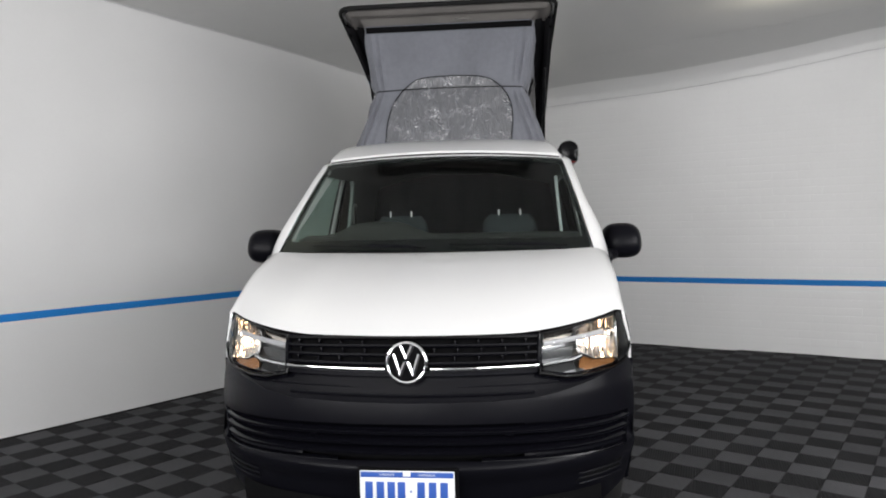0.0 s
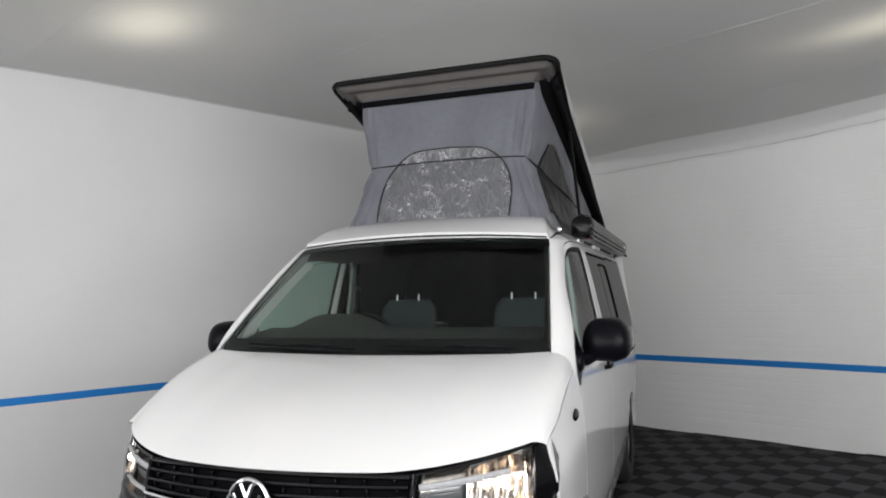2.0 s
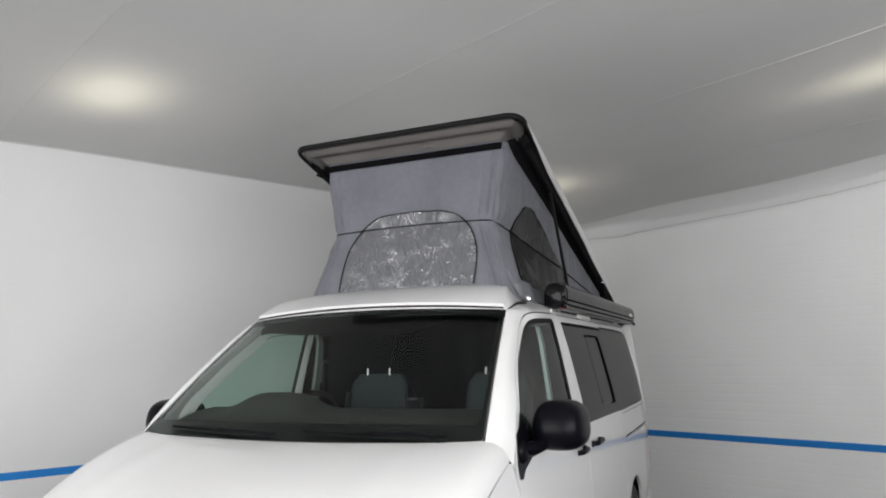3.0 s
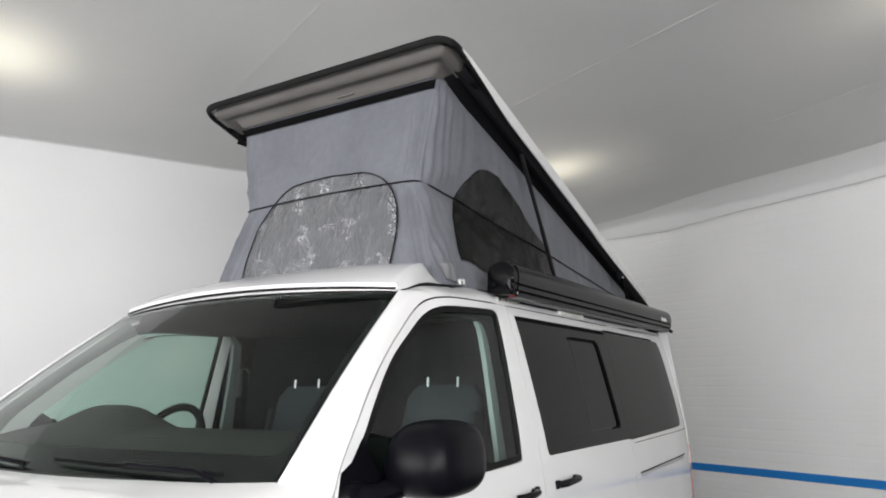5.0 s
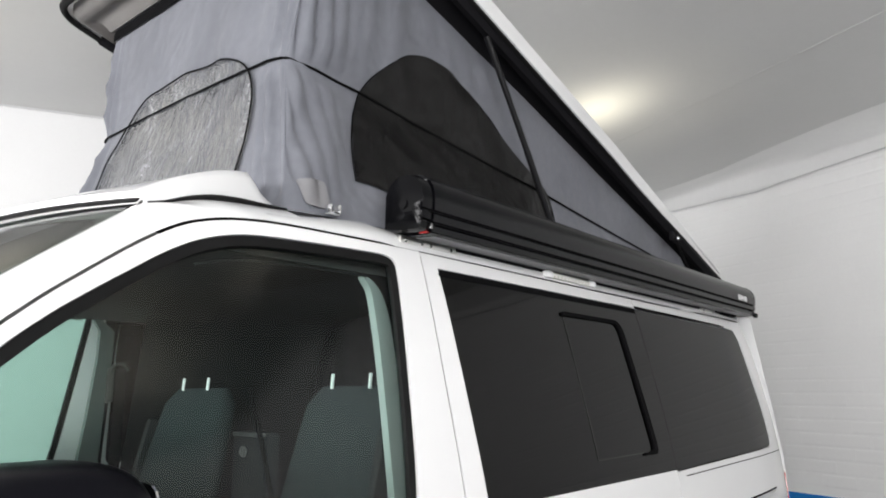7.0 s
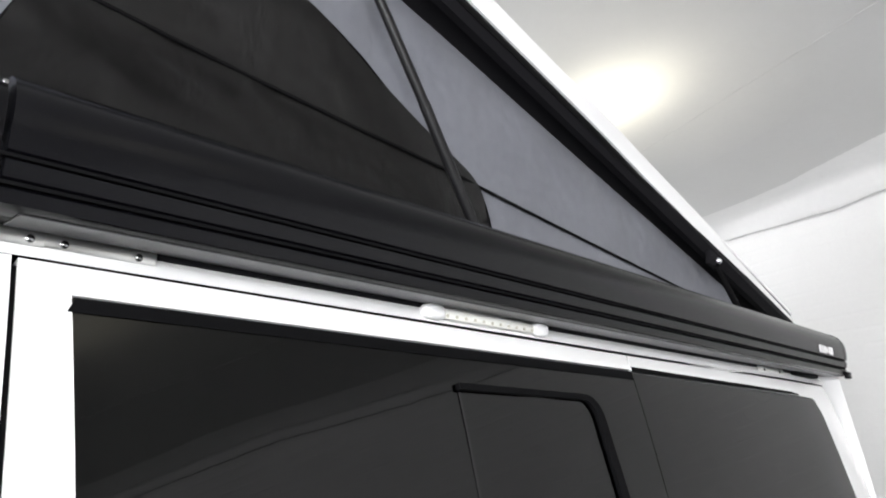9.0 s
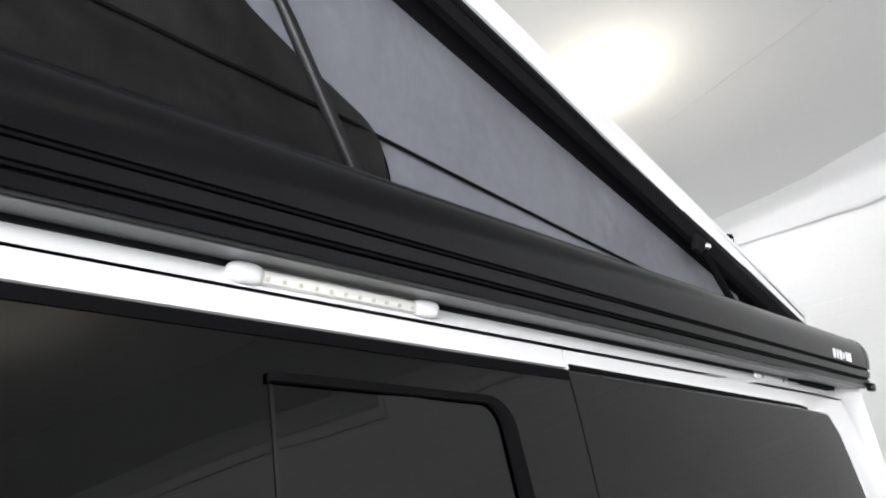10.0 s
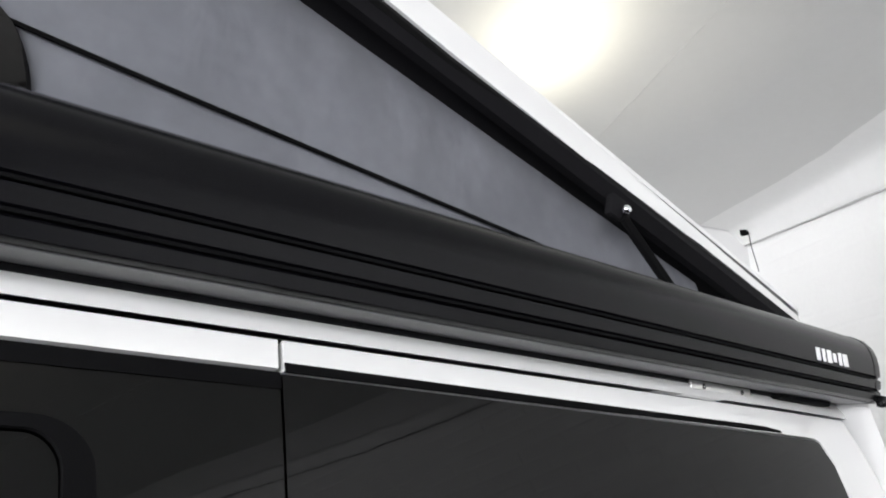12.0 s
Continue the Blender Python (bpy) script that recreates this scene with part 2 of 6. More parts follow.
def ceiling_cloth(name, glow=False):
    """White stretched cloth; with glow, the cloth itself emits a soft-edged pool of light for a tube."""
    m = material(name, (0.66, 0.66, 0.648), rough=0.75, vary=0.02, grain=30, stain=0.04, stain_scale=0.9)
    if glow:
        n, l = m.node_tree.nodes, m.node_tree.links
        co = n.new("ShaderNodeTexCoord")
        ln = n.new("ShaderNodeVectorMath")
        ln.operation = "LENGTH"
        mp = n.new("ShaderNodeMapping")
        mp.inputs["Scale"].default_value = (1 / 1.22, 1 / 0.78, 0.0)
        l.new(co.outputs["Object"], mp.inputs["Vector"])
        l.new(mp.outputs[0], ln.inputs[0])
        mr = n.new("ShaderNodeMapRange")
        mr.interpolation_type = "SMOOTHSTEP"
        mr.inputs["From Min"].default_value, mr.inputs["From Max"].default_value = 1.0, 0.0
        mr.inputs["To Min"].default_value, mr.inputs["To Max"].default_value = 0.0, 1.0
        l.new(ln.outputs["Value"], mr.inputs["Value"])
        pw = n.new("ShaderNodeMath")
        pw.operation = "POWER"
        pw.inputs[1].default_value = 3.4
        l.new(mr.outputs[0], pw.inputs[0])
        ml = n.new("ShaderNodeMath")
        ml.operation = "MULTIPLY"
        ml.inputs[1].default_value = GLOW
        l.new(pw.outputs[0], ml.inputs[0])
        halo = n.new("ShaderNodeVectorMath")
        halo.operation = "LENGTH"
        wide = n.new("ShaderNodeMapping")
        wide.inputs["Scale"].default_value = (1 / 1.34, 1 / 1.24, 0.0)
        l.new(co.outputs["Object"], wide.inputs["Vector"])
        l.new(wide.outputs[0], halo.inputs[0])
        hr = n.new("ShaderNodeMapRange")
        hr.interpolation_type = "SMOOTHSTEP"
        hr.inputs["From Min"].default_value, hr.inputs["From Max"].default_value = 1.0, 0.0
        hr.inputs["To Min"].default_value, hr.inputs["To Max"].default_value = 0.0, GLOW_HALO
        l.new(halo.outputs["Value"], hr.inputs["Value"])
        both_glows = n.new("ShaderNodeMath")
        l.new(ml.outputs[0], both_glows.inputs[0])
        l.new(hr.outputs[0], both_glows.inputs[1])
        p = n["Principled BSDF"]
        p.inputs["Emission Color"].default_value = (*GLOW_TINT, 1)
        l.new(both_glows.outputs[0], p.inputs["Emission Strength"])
    return m


BRICK_WALL = material("painted_brick", (0.80, 0.80, 0.79), rough=0.62, vary=0.025, grain=60, bump=0.2, bump_scale=110, stain=0.06, stain_scale=0.9)
TENT = cloth_material("grey_tent_cloth", (0.137, 0.142, 0.161), crease=1.0)
MESH_CLOTH = cloth_material("black_mesh_cloth", (0.0034, 0.0032, 0.0032), vary=0.4, crease=1.0, rough=0.32, spec=0.29)
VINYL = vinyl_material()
# Two tones of one tile: colour stands for how light catches alternate ribs.
TILE_SHADED = tile_material("shaded_ribbed_tile", (0.011, 0.011, 0.012), radians(15))
TILE_LIT = tile_material("lit_ribbed_tile", (0.062, 0.062, 0.066), radians(105))
CEILING = ceiling_cloth("ceiling_cloth")
# Lighter copy of the ceiling cloth: the light on its edge is in the colour.
LIT_EDGE_CLOTH = material("lit_cloth_edge", (0.76, 0.76, 0.75), rough=0.6, vary=0.03, grain=30)
# Tone of the cords that stand for shadow lines.
SHADE_LINE = material("grey_shade_line", (0.55, 0.55, 0.55), rough=0.8, vary=0.1)
WELD = material("welded_seam", (0.635, 0.635, 0.62), rough=0.6, vary=0.05)
CEILING_LIT = ceiling_cloth("glowing_ceiling_cloth", True)

# ---- mesh tools ----


def smooth_curve(xs, ys):
    """Monotone cubic through the knots, as a function."""
    xs, ys = np.array(xs, float), np.array(ys, float)
    h = np.diff(xs)
    d = np.diff(ys) / h
    m = np.zeros(len(xs))
    m[0], m[-1] = d[0], d[-1]
    for i in range(1, len(xs) - 1):
        if d[i - 1] * d[i] > 0:
            w1, w2 = 2 * h[i] + h[i - 1], h[i] + 2 * h[i - 1]
            m[i] = (w1 + w2) / (w1 / d[i - 1] + w2 / d[i])

    def f(x):
        x = np.clip(x, xs[0], xs[-1])
        i = np.clip(np.searchsorted(xs, x) - 1, 0, len(h) - 1)
        t = (x - xs[i]) / h[i]
        return (1 + 2 * t) * (1 - t) ** 2 * ys[i] + t * (1 - t) ** 2 * h[i] * m[i] + t * t * (3 - 2 * t) * ys[i + 1] + t * t * (t - 1) * h[i] * m[i + 1]
    return f


def inside(pts, poly):
    """Which of the points lie inside a closed outline."""
    pts, poly = np.asarray(pts, float), np.asarray(poly, float)
    c = np.zeros(len(pts), bool)
    for a, b in zip(poly, np.roll(poly, -1, 0)):
        if a[1] != b[1]:
            hit = ((a[1] > pts[:, 1]) != (b[1] > pts[:, 1])) & (pts[:, 0] < (b[0] - a[0]) * (pts[:, 1] - a[1]) / (b[1] - a[1]) + a[0])
            c ^= hit
    return c


def dense(poly, step):
    """A closed outline with its long edges divided."""
    out = []
    for a, b in zip(poly, poly[1:] + poly[:1]):
        k = max(1, int(math.ceil(math.dist(a, b) / step)))
        out += [(a[0] + (b[0] - a[0]) * i / k, a[1] + (b[1] - a[1]) * i / k) for i in range(k)]
    return out


def rounded(poly, r, k=4):
    """A closed outline with its corners rounded by about r."""
    out, n = [], len(poly)
    for i in range(n):
        p, a, b = Vector(poly[i]), Vector(poly[i - 1]), Vector(poly[(i + 1) % n])
        ra, rb = min(r, (a - p).length * 0.45), min(r, (b - p).length * 0.45)
        s, e = p + (a - p).normalized() * ra, p + (b - p).normalized() * rb
        for j in range(k + 1):
            t = j / k
            out.append(tuple((1 - t) ** 2 * s + 2 * t * (1 - t) * p + t * t * e))
    return out


def join(*geos):
    verts, faces = [], []
    for v, f in geos:
        k = len(verts)
        verts += [tuple(p) for p in v]
        faces += [tuple(i + k for i in q) for q in f]
    return verts, faces


def patch(outline, f, out, step=0.06, holes=(), thick=0.006, grid=None):
    """A panel: an outline in two numbers, with holes, laid on the surface f(u, v) and given thickness. out: roughly where it faces."""
    from mathutils import geometry
    outer = dense(list(outline), step)
    rings = [outer] + [dense(list(h), step) for h in holes]
    pts, edges = [], []
    for ring in rings:
        k = len(pts)
        pts += ring
        edges += [(k + i, k + (i + 1) % len(ring)) for i in range(len(ring))]
    lo, hi = np.min(outer, 0), np.max(outer, 0)
    g = grid or step
    gx, gy = np.meshgrid(np.arange(lo[0] + g / 2, hi[0], g), np.arange(lo[1] + g / 2, hi[1], g))
    cand = np.stack([gx.ravel(), gy.ravel()], 1)
    if len(cand):
        ok = inside(cand, outer)
        for r in rings[1:]:
            ok &= ~inside(cand, r)
        cand = cand[ok]
        border = np.array(pts)
        if len(cand):
            near = np.min(np.linalg.norm(cand[:, None] - border[None], axis=2), 1) > g * 0.4
            cand = cand[near]
        pts += [tuple(c) for c in cand]
    vs, _, fs, *_ = geometry.delaunay_2d_cdt([Vector(p) for p in pts], edges, [], 0, 1e-6)
    vs = [tuple(v) for v in vs]
    mid = np.array([np.mean([vs[i] for i in q], 0) for q in fs])
    keep = inside(mid, outer)
    for r in rings[1:]:
        keep &= ~inside(mid, r)
    fs = [tuple(q) for q, k in zip(fs, keep) if k]
    p3 = np.array([f(*v) for v in vs], float)
    nor = np.zeros_like(p3)
    for q in fs:
        c = np.cross(p3[q[1]] - p3[q[0]], p3[q[2]] - p3[q[0]])
        for i in q:
            nor[i] += c
    total = nor.sum(0)
    if total.dot(np.array(out, float)) < 0:
        fs = [q[::-1] for q in fs]
        nor = -nor
    nor /= np.maximum(np.linalg.norm(nor, axis=1, keepdims=True), 1e-12)
    verts, faces = [tuple(p) for p in p3], list(fs)
    if thick:
        back = p3 - nor * thick
        k = len(verts)
        verts += [tuple(p) for p in back]
        faces += [tuple(i + k for i in q[::-1]) for q in fs]
        count = {}
        for q in fs:
            for a, b in zip(q, q[1:] + q[:1]):
                count[(a, b)] = 1
        for a, b in count:
            if (b, a) not in count:
                j = len(verts)
                verts += [tuple(p3[a]), tuple(p3[b]), tuple(back[b]), tuple(back[a])]
                faces.append((j + 1, j, j + 3, j + 2))
    return verts, faces


def loft(rows, closed=False, caps=False):
    """A skin over rows of points; closed: each row is a ring; caps: the first and last ring are filled."""
    n = len(rows[0])
    verts = [tuple(p) for r in rows for p in r]
    faces = []
    for i in range(len(rows) - 1):
        for j in range(n if closed else n - 1):
            a, b = i * n + j, i * n + (j + 1) % n
            faces.append((a, b, b + n, a + n))
    if caps:
        k = len(verts)
        verts += [tuple(p) for p in rows[0]] + [tuple(p) for p in rows[-1]]
        faces += [tuple(range(k + n - 1, k - 1, -1)), tuple(range(k + n, k + 2 * n))]
    return verts, faces


def tube(path, r, sides=8, flat=None):
    """A round bar along points; flat: squash (sideways, upwards)."""
    path = [Vector(p) for p in path]
    rows = []
    for i, p in enumerate(path):
        d = (path[min(i + 1, len(path) - 1)] - path[max(i - 1, 0)]).normalized()
        ref = Vector((0, 0, 1)) if abs(d.z) < 0.9 else Vector((1, 0, 0))
        s = d.cross(ref).normalized()
        u = s.cross(d)
        rr = r(i / max(1, len(path) - 1)) if callable(r) else r
        ax, az = flat or (1, 1)
        rows.append([p + s * (rr * ax * math.cos(a)) + u * (rr * az * math.sin(a)) for a in (2 * math.pi * k / sides for k in range(sides))])
    return loft(rows, True, True)


def prism(profile, y0, y1, cuts=1):
    """A profile of (x, z) drawn out along y."""
    return loft([[(x, y0 + (y1 - y0) * i / cuts, z) for x, z in profile] for i in range(cuts + 1)], True, True)


def rbox(c, size, r=0.01, turn=None):
    """A box with rounded edges."""
    bm = bmesh.new()
    bmesh.ops.create_cube(bm, size=1)
    for v in bm.verts:
        v.co = Vector((v.co.x * size[0], v.co.y * size[1], v.co.z * size[2]))
    bmesh.ops.bevel(bm, geom=list(bm.edges), offset=min(r, min(size) * 0.45), segments=2, affect="EDGES", profile=0.5)
    m = Matrix.Translation(c) @ (turn or Matrix.Identity(4))
    verts = [tuple(m @ v.co) for v in bm.verts]
    bm.verts.index_update()
    faces = [tuple(v.index for v in q.verts) for q in bm.faces]
    bm.free()
    return verts, faces


def blob(c, semi, e=2.6, nu=28, nv=16, shape=None):
    """A superellipsoid; shape(p) may bend it."""
    def pw(a):
        return math.copysign(abs(a) ** (2 / e), a)
    rows = []
    for i in range(nv + 1):
        ph = -math.pi / 2 + math.pi * i / nv
        row = []
        for j in range(nu):
            th = 2 * math.pi * j / nu
            p = Vector((pw(math.cos(ph)) * pw(math.cos(th)), pw(math.cos(ph)) * pw(math.sin(th)), pw(math.sin(ph))))
            if shape:
                p = shape(p)
            row.append((c[0] + semi[0] * p[0], c[1] + semi[1] * p[1], c[2] + semi[2] * p[2]))
        rows.append(row)
    return loft(rows, True)


def mirrored(geo):
    v, f = geo
    return [(-x, y, z) for x, y, z in v], [q[::-1] for q in f]


def mesh_of(name, geo, mat, smooth=True, angle=40):
    me = bpy.data.meshes.new(name)
    me.from_pydata([tuple(p) for p in geo[0]], [], geo[1])
    me.materials.append(mat)
    if smooth:
        me.shade_smooth()
        me.set_sharp_from_angle(angle=radians(angle))
    me.update()
    return me


def part(name, geo, mat, parent=None, label="", smooth=True, angle=40):
    """One mesh object, in world places, under a thing or a part."""
    ob = new(name, mesh_of(name, geo, mat, smooth, angle))
    if parent is not None:
        ob.parent = parent
        if parent.type == "EMPTY":
            ob.matrix_parent_inverse = Matrix.Translation(parent.location).inverted()
    return tagged(ob, label)


def structure(name, geo, mat, label, category, smooth=False):
    return tagged(part(name, geo, mat, None, label, smooth), category=category, kind="structure")

# ---- the room ----
CORNER = Vector((-0.30, 6.74))
ALONG_LEFT = Vector((-0.513, -0.859)).normalized()      # from the corner along one wall
ALONG_RIGHT = Vector((0.918, -0.397)).normalized()      # from the corner along the other
INTO = Vector((-0.397, -0.918)).normalized()            # from the far wall into the room
LEFT_END = CORNER + ALONG_LEFT * 11.5
RIGHT_END = CORNER + ALONG_RIGHT * 9.0
NEAR_END = RIGHT_END + ALONG_LEFT * 12.5
edge_height = smooth_curve([-1.5, 0, 0.6, 1.0, 1.5, 2.0, 2.7, 3.5, 4.1, 4.9, 6.5, 9.5], [3.02, 3.015, 3.02, 3.03, 3.055, 3.07, 3.085, 3.14, 3.195, 3.28, 3.31, 3.32])


def ceiling_height(x, y):
    p = Vector((x, y)) - CORNER
    s, d = p.dot(ALONG_RIGHT), max(0.0, p.dot(INTO))
    return 3.30 - (3.30 - float(edge_height(s))) * math.exp(-d / 2.4)


def wall(name, a, b, mat, label, away, z1=3.6, thick=0.15):
    """A slab from a to b; away: the side that is not the room's. Its map runs in metres."""
    n = Vector((-(b - a).y, (b - a).x)).normalized()
    if n.dot(away) < 0:
        n = -n
    o = n * thick
    pts = [(a.x, a.y), (b.x, b.y), (b.x + o.x, b.y + o.y), (a.x + o.x, a.y + o.y)]
    ob = structure(name, loft([[(x, y, FLOOR - 0.02) for x, y in pts], [(x, y, z1) for x, y in pts]], True, True), mat, label, "wall")
    uv = ob.data.uv_layers.new(name="metres")
    run = (b - a).normalized()
    for poly in ob.data.polygons:
        for li in poly.loop_indices:
            co = ob.data.vertices[ob.data.loops[li].vertex_index].co
            uv.data[li].uv = ((Vector((co.x, co.y)) - a).dot(run), co.z)
    return ob


wall("wall_left", LEFT_END, CORNER, WALL_WHITE, "white painted smooth showroom wall with a blue stripe", -ALONG_RIGHT)
wall("wall_far", CORNER + INTO * 0.0, RIGHT_END, BRICK_WALL, "white painted brick showroom wall with a blue stripe", -INTO)


def assumed_door(name, a, b, away, k0, k1, power):
    """A wall with an unseen, assumed wide door, and an area lamp in it that lights the room."""
    p, q = a.lerp(b, k0), a.lerp(b, k1)
    wall(name, a, p, WALL_WHITE, "plain white painted showroom wall", away)
    wall(name + "_end", q, b, WALL_WHITE, "plain white painted showroom wall", away)
    wall(name + "_lintel", p, q, WALL_WHITE, "plain white wall over an assumed door opening", away).location.z = 2.85
    lamp = bpy.data.lights.new("door_fill", "AREA")
    lamp.shape, lamp.size, lamp.size_y, lamp.energy, lamp.color = "RECTANGLE", (q - p).length, 1.5, power, (1.0, 0.985, 0.985)
    mid = p.lerp(q, 0.5) - away * 0.04
    ob = new("door_fill", lamp)
    ob.matrix_world = look((mid.x, mid.y, 2.02), (mid.x - away.x, mid.y - away.y, 1.92))


# Both doors are added out of view; their lamps are tuned to light the room.
assumed_door("wall_right", RIGHT_END, NEAR_END, ALONG_RIGHT, 0.30, 0.92, SIDE_DOOR_LIGHT)
assumed_door("wall_near", NEAR_END, LEFT_END, INTO, 0.14, 0.86, FRONT_LIGHT)


def stripe(name, a, b, side, z0, z1):
    n = Vector((-(b - a).y, (b - a).x)).normalized()
    if n.dot(side) < 0:
        n = -n
    rows = []
    for i in range(61):
        p = a + (b - a) * (i / 60)
        w = 0.0025 * noise.noise((p.x * 1.3, p.y * 1.3, z0))
        q = p + n * 0.0045
        rows.append([(p.x, p.y, z0 + w), (q.x, q.y, z0 + w), (q.x, q.y, z1 + w), (p.x, p.y, z1 + w)])
    return structure(name, loft(rows, True, True), STRIPE_BLUE, "bright blue horizontal stripe painted on a white wall", "wall stripe")


stripe("trim_stripe_left", LEFT_END, CORNER, ALONG_RIGHT, 0.780, 0.836)
stripe("trim_stripe_far", CORNER, RIGHT_END, INTO, 0.704, 0.766)

# ceiling: one stretched cloth with welded seams
rows = []
for i in range(41):
    a = CORNER + ALONG_LEFT * (12.5 * i / 40) - ALONG_RIGHT * 0.1
    row = []
    for j in range(37):
        p = a + ALONG_RIGHT * (9.3 * j / 36)
        sag = 0.012 * noise.noise((p.x * 0.7, p.y * 0.7, 3.0))
        row.append((p.x, p.y, ceiling_height(p.x, p.y) + sag))
    rows.append(row)
structure("ceiling", loft(rows), CEILING, "white stretched cloth ceiling with welded seams", "ceiling", True)

for d in (1.2, 2.72, 4.24, 5.77, 7.29, 8.81):
    path = []
    for j in range(46):
        p = CORNER + INTO * d + ALONG_RIGHT * (-0.14 * d + (9.0 + 0.1 * d) * j / 45)
        path.append((p.x, p.y, ceiling_height(p.x, p.y) + 0.012 * noise.noise((p.x * 0.7, p.y * 0.7, 3.0)) - 0.001))
    # Thinned at one end so that the seam fades where little light catches it.
    structure("trim_ceiling_seam", tube([(x, y, z - 0.003) for x, y, z in path], lambda t: 0.0009 if d < 2 else 0.0007 + 0.0011 * min(1.0, max(0.0, t * 9 - 3.4)), 6), WELD, "thin welded seam across the white ceiling cloth", "ceiling seam", True)

# loose edge of the cloth: it sags in folds before it is clamped to the far wall
LOOSE = ((0.50, 0.030), (0.30, 0.012), (0.17, -0.006), (0.11, -0.011), (0.085, -0.030), (0.068, -0.055), (0.055, -0.080), (0.043, -0.103), (0.033, -0.122), (0.025, -0.135), (0.018, -0.143))
TIGHT = ((0.50, 0.030), (0.30, 0.006), (0.17, -0.032), (0.11, -0.060), (0.082, -0.078), (0.074, -0.070), (0.058, -0.082), (0.046, -0.100), (0.035, -0.118), (0.026, -0.133), (0.018, -0.143))
rows, shade_cord = [], []
for i in range(181):
    s = -0.05 + 9.0 * i / 180
    drop = 0.5 + 0.5 * min(1.0, max(0.0, s / 1.0))
    w = 0.020 * noise.noise((s * 1.4, 0.3, 0)) + 0.010 * noise.noise((s * 4.3, 1.3, 0))
    fine = 0.010 * noise.noise((s * 9.0, 2.3, 0))
    row = []
    tight = min(1.0, max(0.0, (s - 0.9) / 0.9))
    for k in range(11):
        d, dz = (LOOSE[k][n] + (TIGHT[k][n] - LOOSE[k][n]) * tight for n in (0, 1))
        q = k / 10
        ripple = (w * math.sin(math.pi * q) + fine * math.sin(3 * math.pi * q + 100 * w)) * min(1.0, max(0.0, q - 0.25) * 3)
        p = CORNER + ALONG_RIGHT * s + INTO * d
        row.append((p.x, p.y, ceiling_height(p.x, p.y) + drop * dz + ripple - 0.004))
    rows.append(row)
    shade_cord.append((row[-1][0], row[-1][1], row[-1][2] - 0.003))
edge = structure("trim_ceiling_edge", loft(rows), LIT_EDGE_CLOTH, "wrinkled clamped edge of the white ceiling cloth", "ceiling edge", True)
# Grey cord in place of the crease's shadow line below the cloth edge.
part("shade_cord", tube(shade_cord, 0.0032, 6), SHADE_LINE, edge, "grey cord for the shadow line under the cloth edge")

# grey cord in place of the shadow gap where the cloth meets the other wall
joint = []
for i in range(61):
    p = CORNER + ALONG_LEFT * (0.05 + 11.3 * i / 60) + ALONG_RIGHT * 0.010
    joint.append((p.x, p.y, ceiling_height(p.x, p.y) + 0.012 * noise.noise((p.x * 0.7, p.y * 0.7, 3.0)) - 0.006))
structure("trim_ceiling_shade", tube(joint, 0.0055, 6), SHADE_LINE, "thin grey cord for the shadow gap between ceiling cloth and white wall", "ceiling joint", True)

# small clamp in the corner, with a hanging cord
clamp = CORNER + INTO * 0.06 + ALONG_RIGHT * 0.07
zc = ceiling_height(clamp.x, clamp.y)
fitting = tagged(new("ceiling_clamp"), "small black ceiling clamp with a thin hanging cord", "clamp")
fitting.location = (clamp.x, clamp.y, zc - 0.03)
part("clamp_body", rbox((clamp.x, clamp.y, zc - 0.028), (0.045, 0.03, 0.045), 0.006), MATT_BLACK, fitting)
part("cord", tube([(clamp.x + 0.02, clamp.y, zc - 0.03), (clamp.x + 0.024, clamp.y, zc - 0.12), (clamp.x + 0.045, clamp.y, zc - 0.27)], 0.0025, 5), MATT_BLACK, fitting)

# soft lights: glowing stretches of cloth under unlit tubes
def glow(d, s, long=1.0, broad=1.0):
    """An unlit tube over the cloth and the stretch of cloth that glows in its place."""
    p = CORNER + INTO * d + ALONG_RIGHT * s
    across = Vector((-ALONG_RIGHT.y, ALONG_RIGHT.x))
    turn = math.degrees(math.atan2(ALONG_RIGHT.y, ALONG_RIGHT.x))
    verts, faces = [], []
    n, hu, hv = 28, 1.36, 1.26
    for i in range(n + 1):
        for j in range(n + 1):
            u, v = -hu + 2 * hu * i / n, -hv + 2 * hv * j / n
            q = p + ALONG_RIGHT * (u * long) + across * (v * broad)
            z = ceiling_height(q.x, q.y) + 0.012 * noise.noise((q.x * 0.7, q.y * 0.7, 3.0)) - 0.003 + 0.012 * max(abs(u) / hu, abs(v) / hv) ** 8
            verts.append((u, v, z - 3.2))
    for i in range(n):
        for j in range(n):
            a = i * (n + 1) + j
            faces.append((a, a + 1, a + n + 2, a + n + 1))
    lamp = tagged(new("ceiling_light"), "soft warm glow of the white ceiling cloth under a tube", "ceiling light", "lights behind the ceiling cloth")
    lamp.matrix_world = pose(p.x, p.y, 3.2, 0, 0, turn)
    sheet = new("glow_cloth", mesh_of("glow_cloth", (verts, faces), CEILING_LIT))
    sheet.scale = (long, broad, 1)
    z0 = ceiling_height(p.x, p.y) - 3.2 + 0.09
    batten = new("unlit_tube", mesh_of("unlit_tube", tube([(-0.6 * long, 0, z0), (0.6 * long, 0, z0)], 0.019, 10), LED_GLASS))
    for ob in (sheet, batten):
        ob.parent = lamp


# First three are in view; the rest are unseen, added on like spacing.
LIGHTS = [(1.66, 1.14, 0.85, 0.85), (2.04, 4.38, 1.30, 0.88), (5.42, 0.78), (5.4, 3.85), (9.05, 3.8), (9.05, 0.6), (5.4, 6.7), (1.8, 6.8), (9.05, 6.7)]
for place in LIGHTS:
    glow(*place)

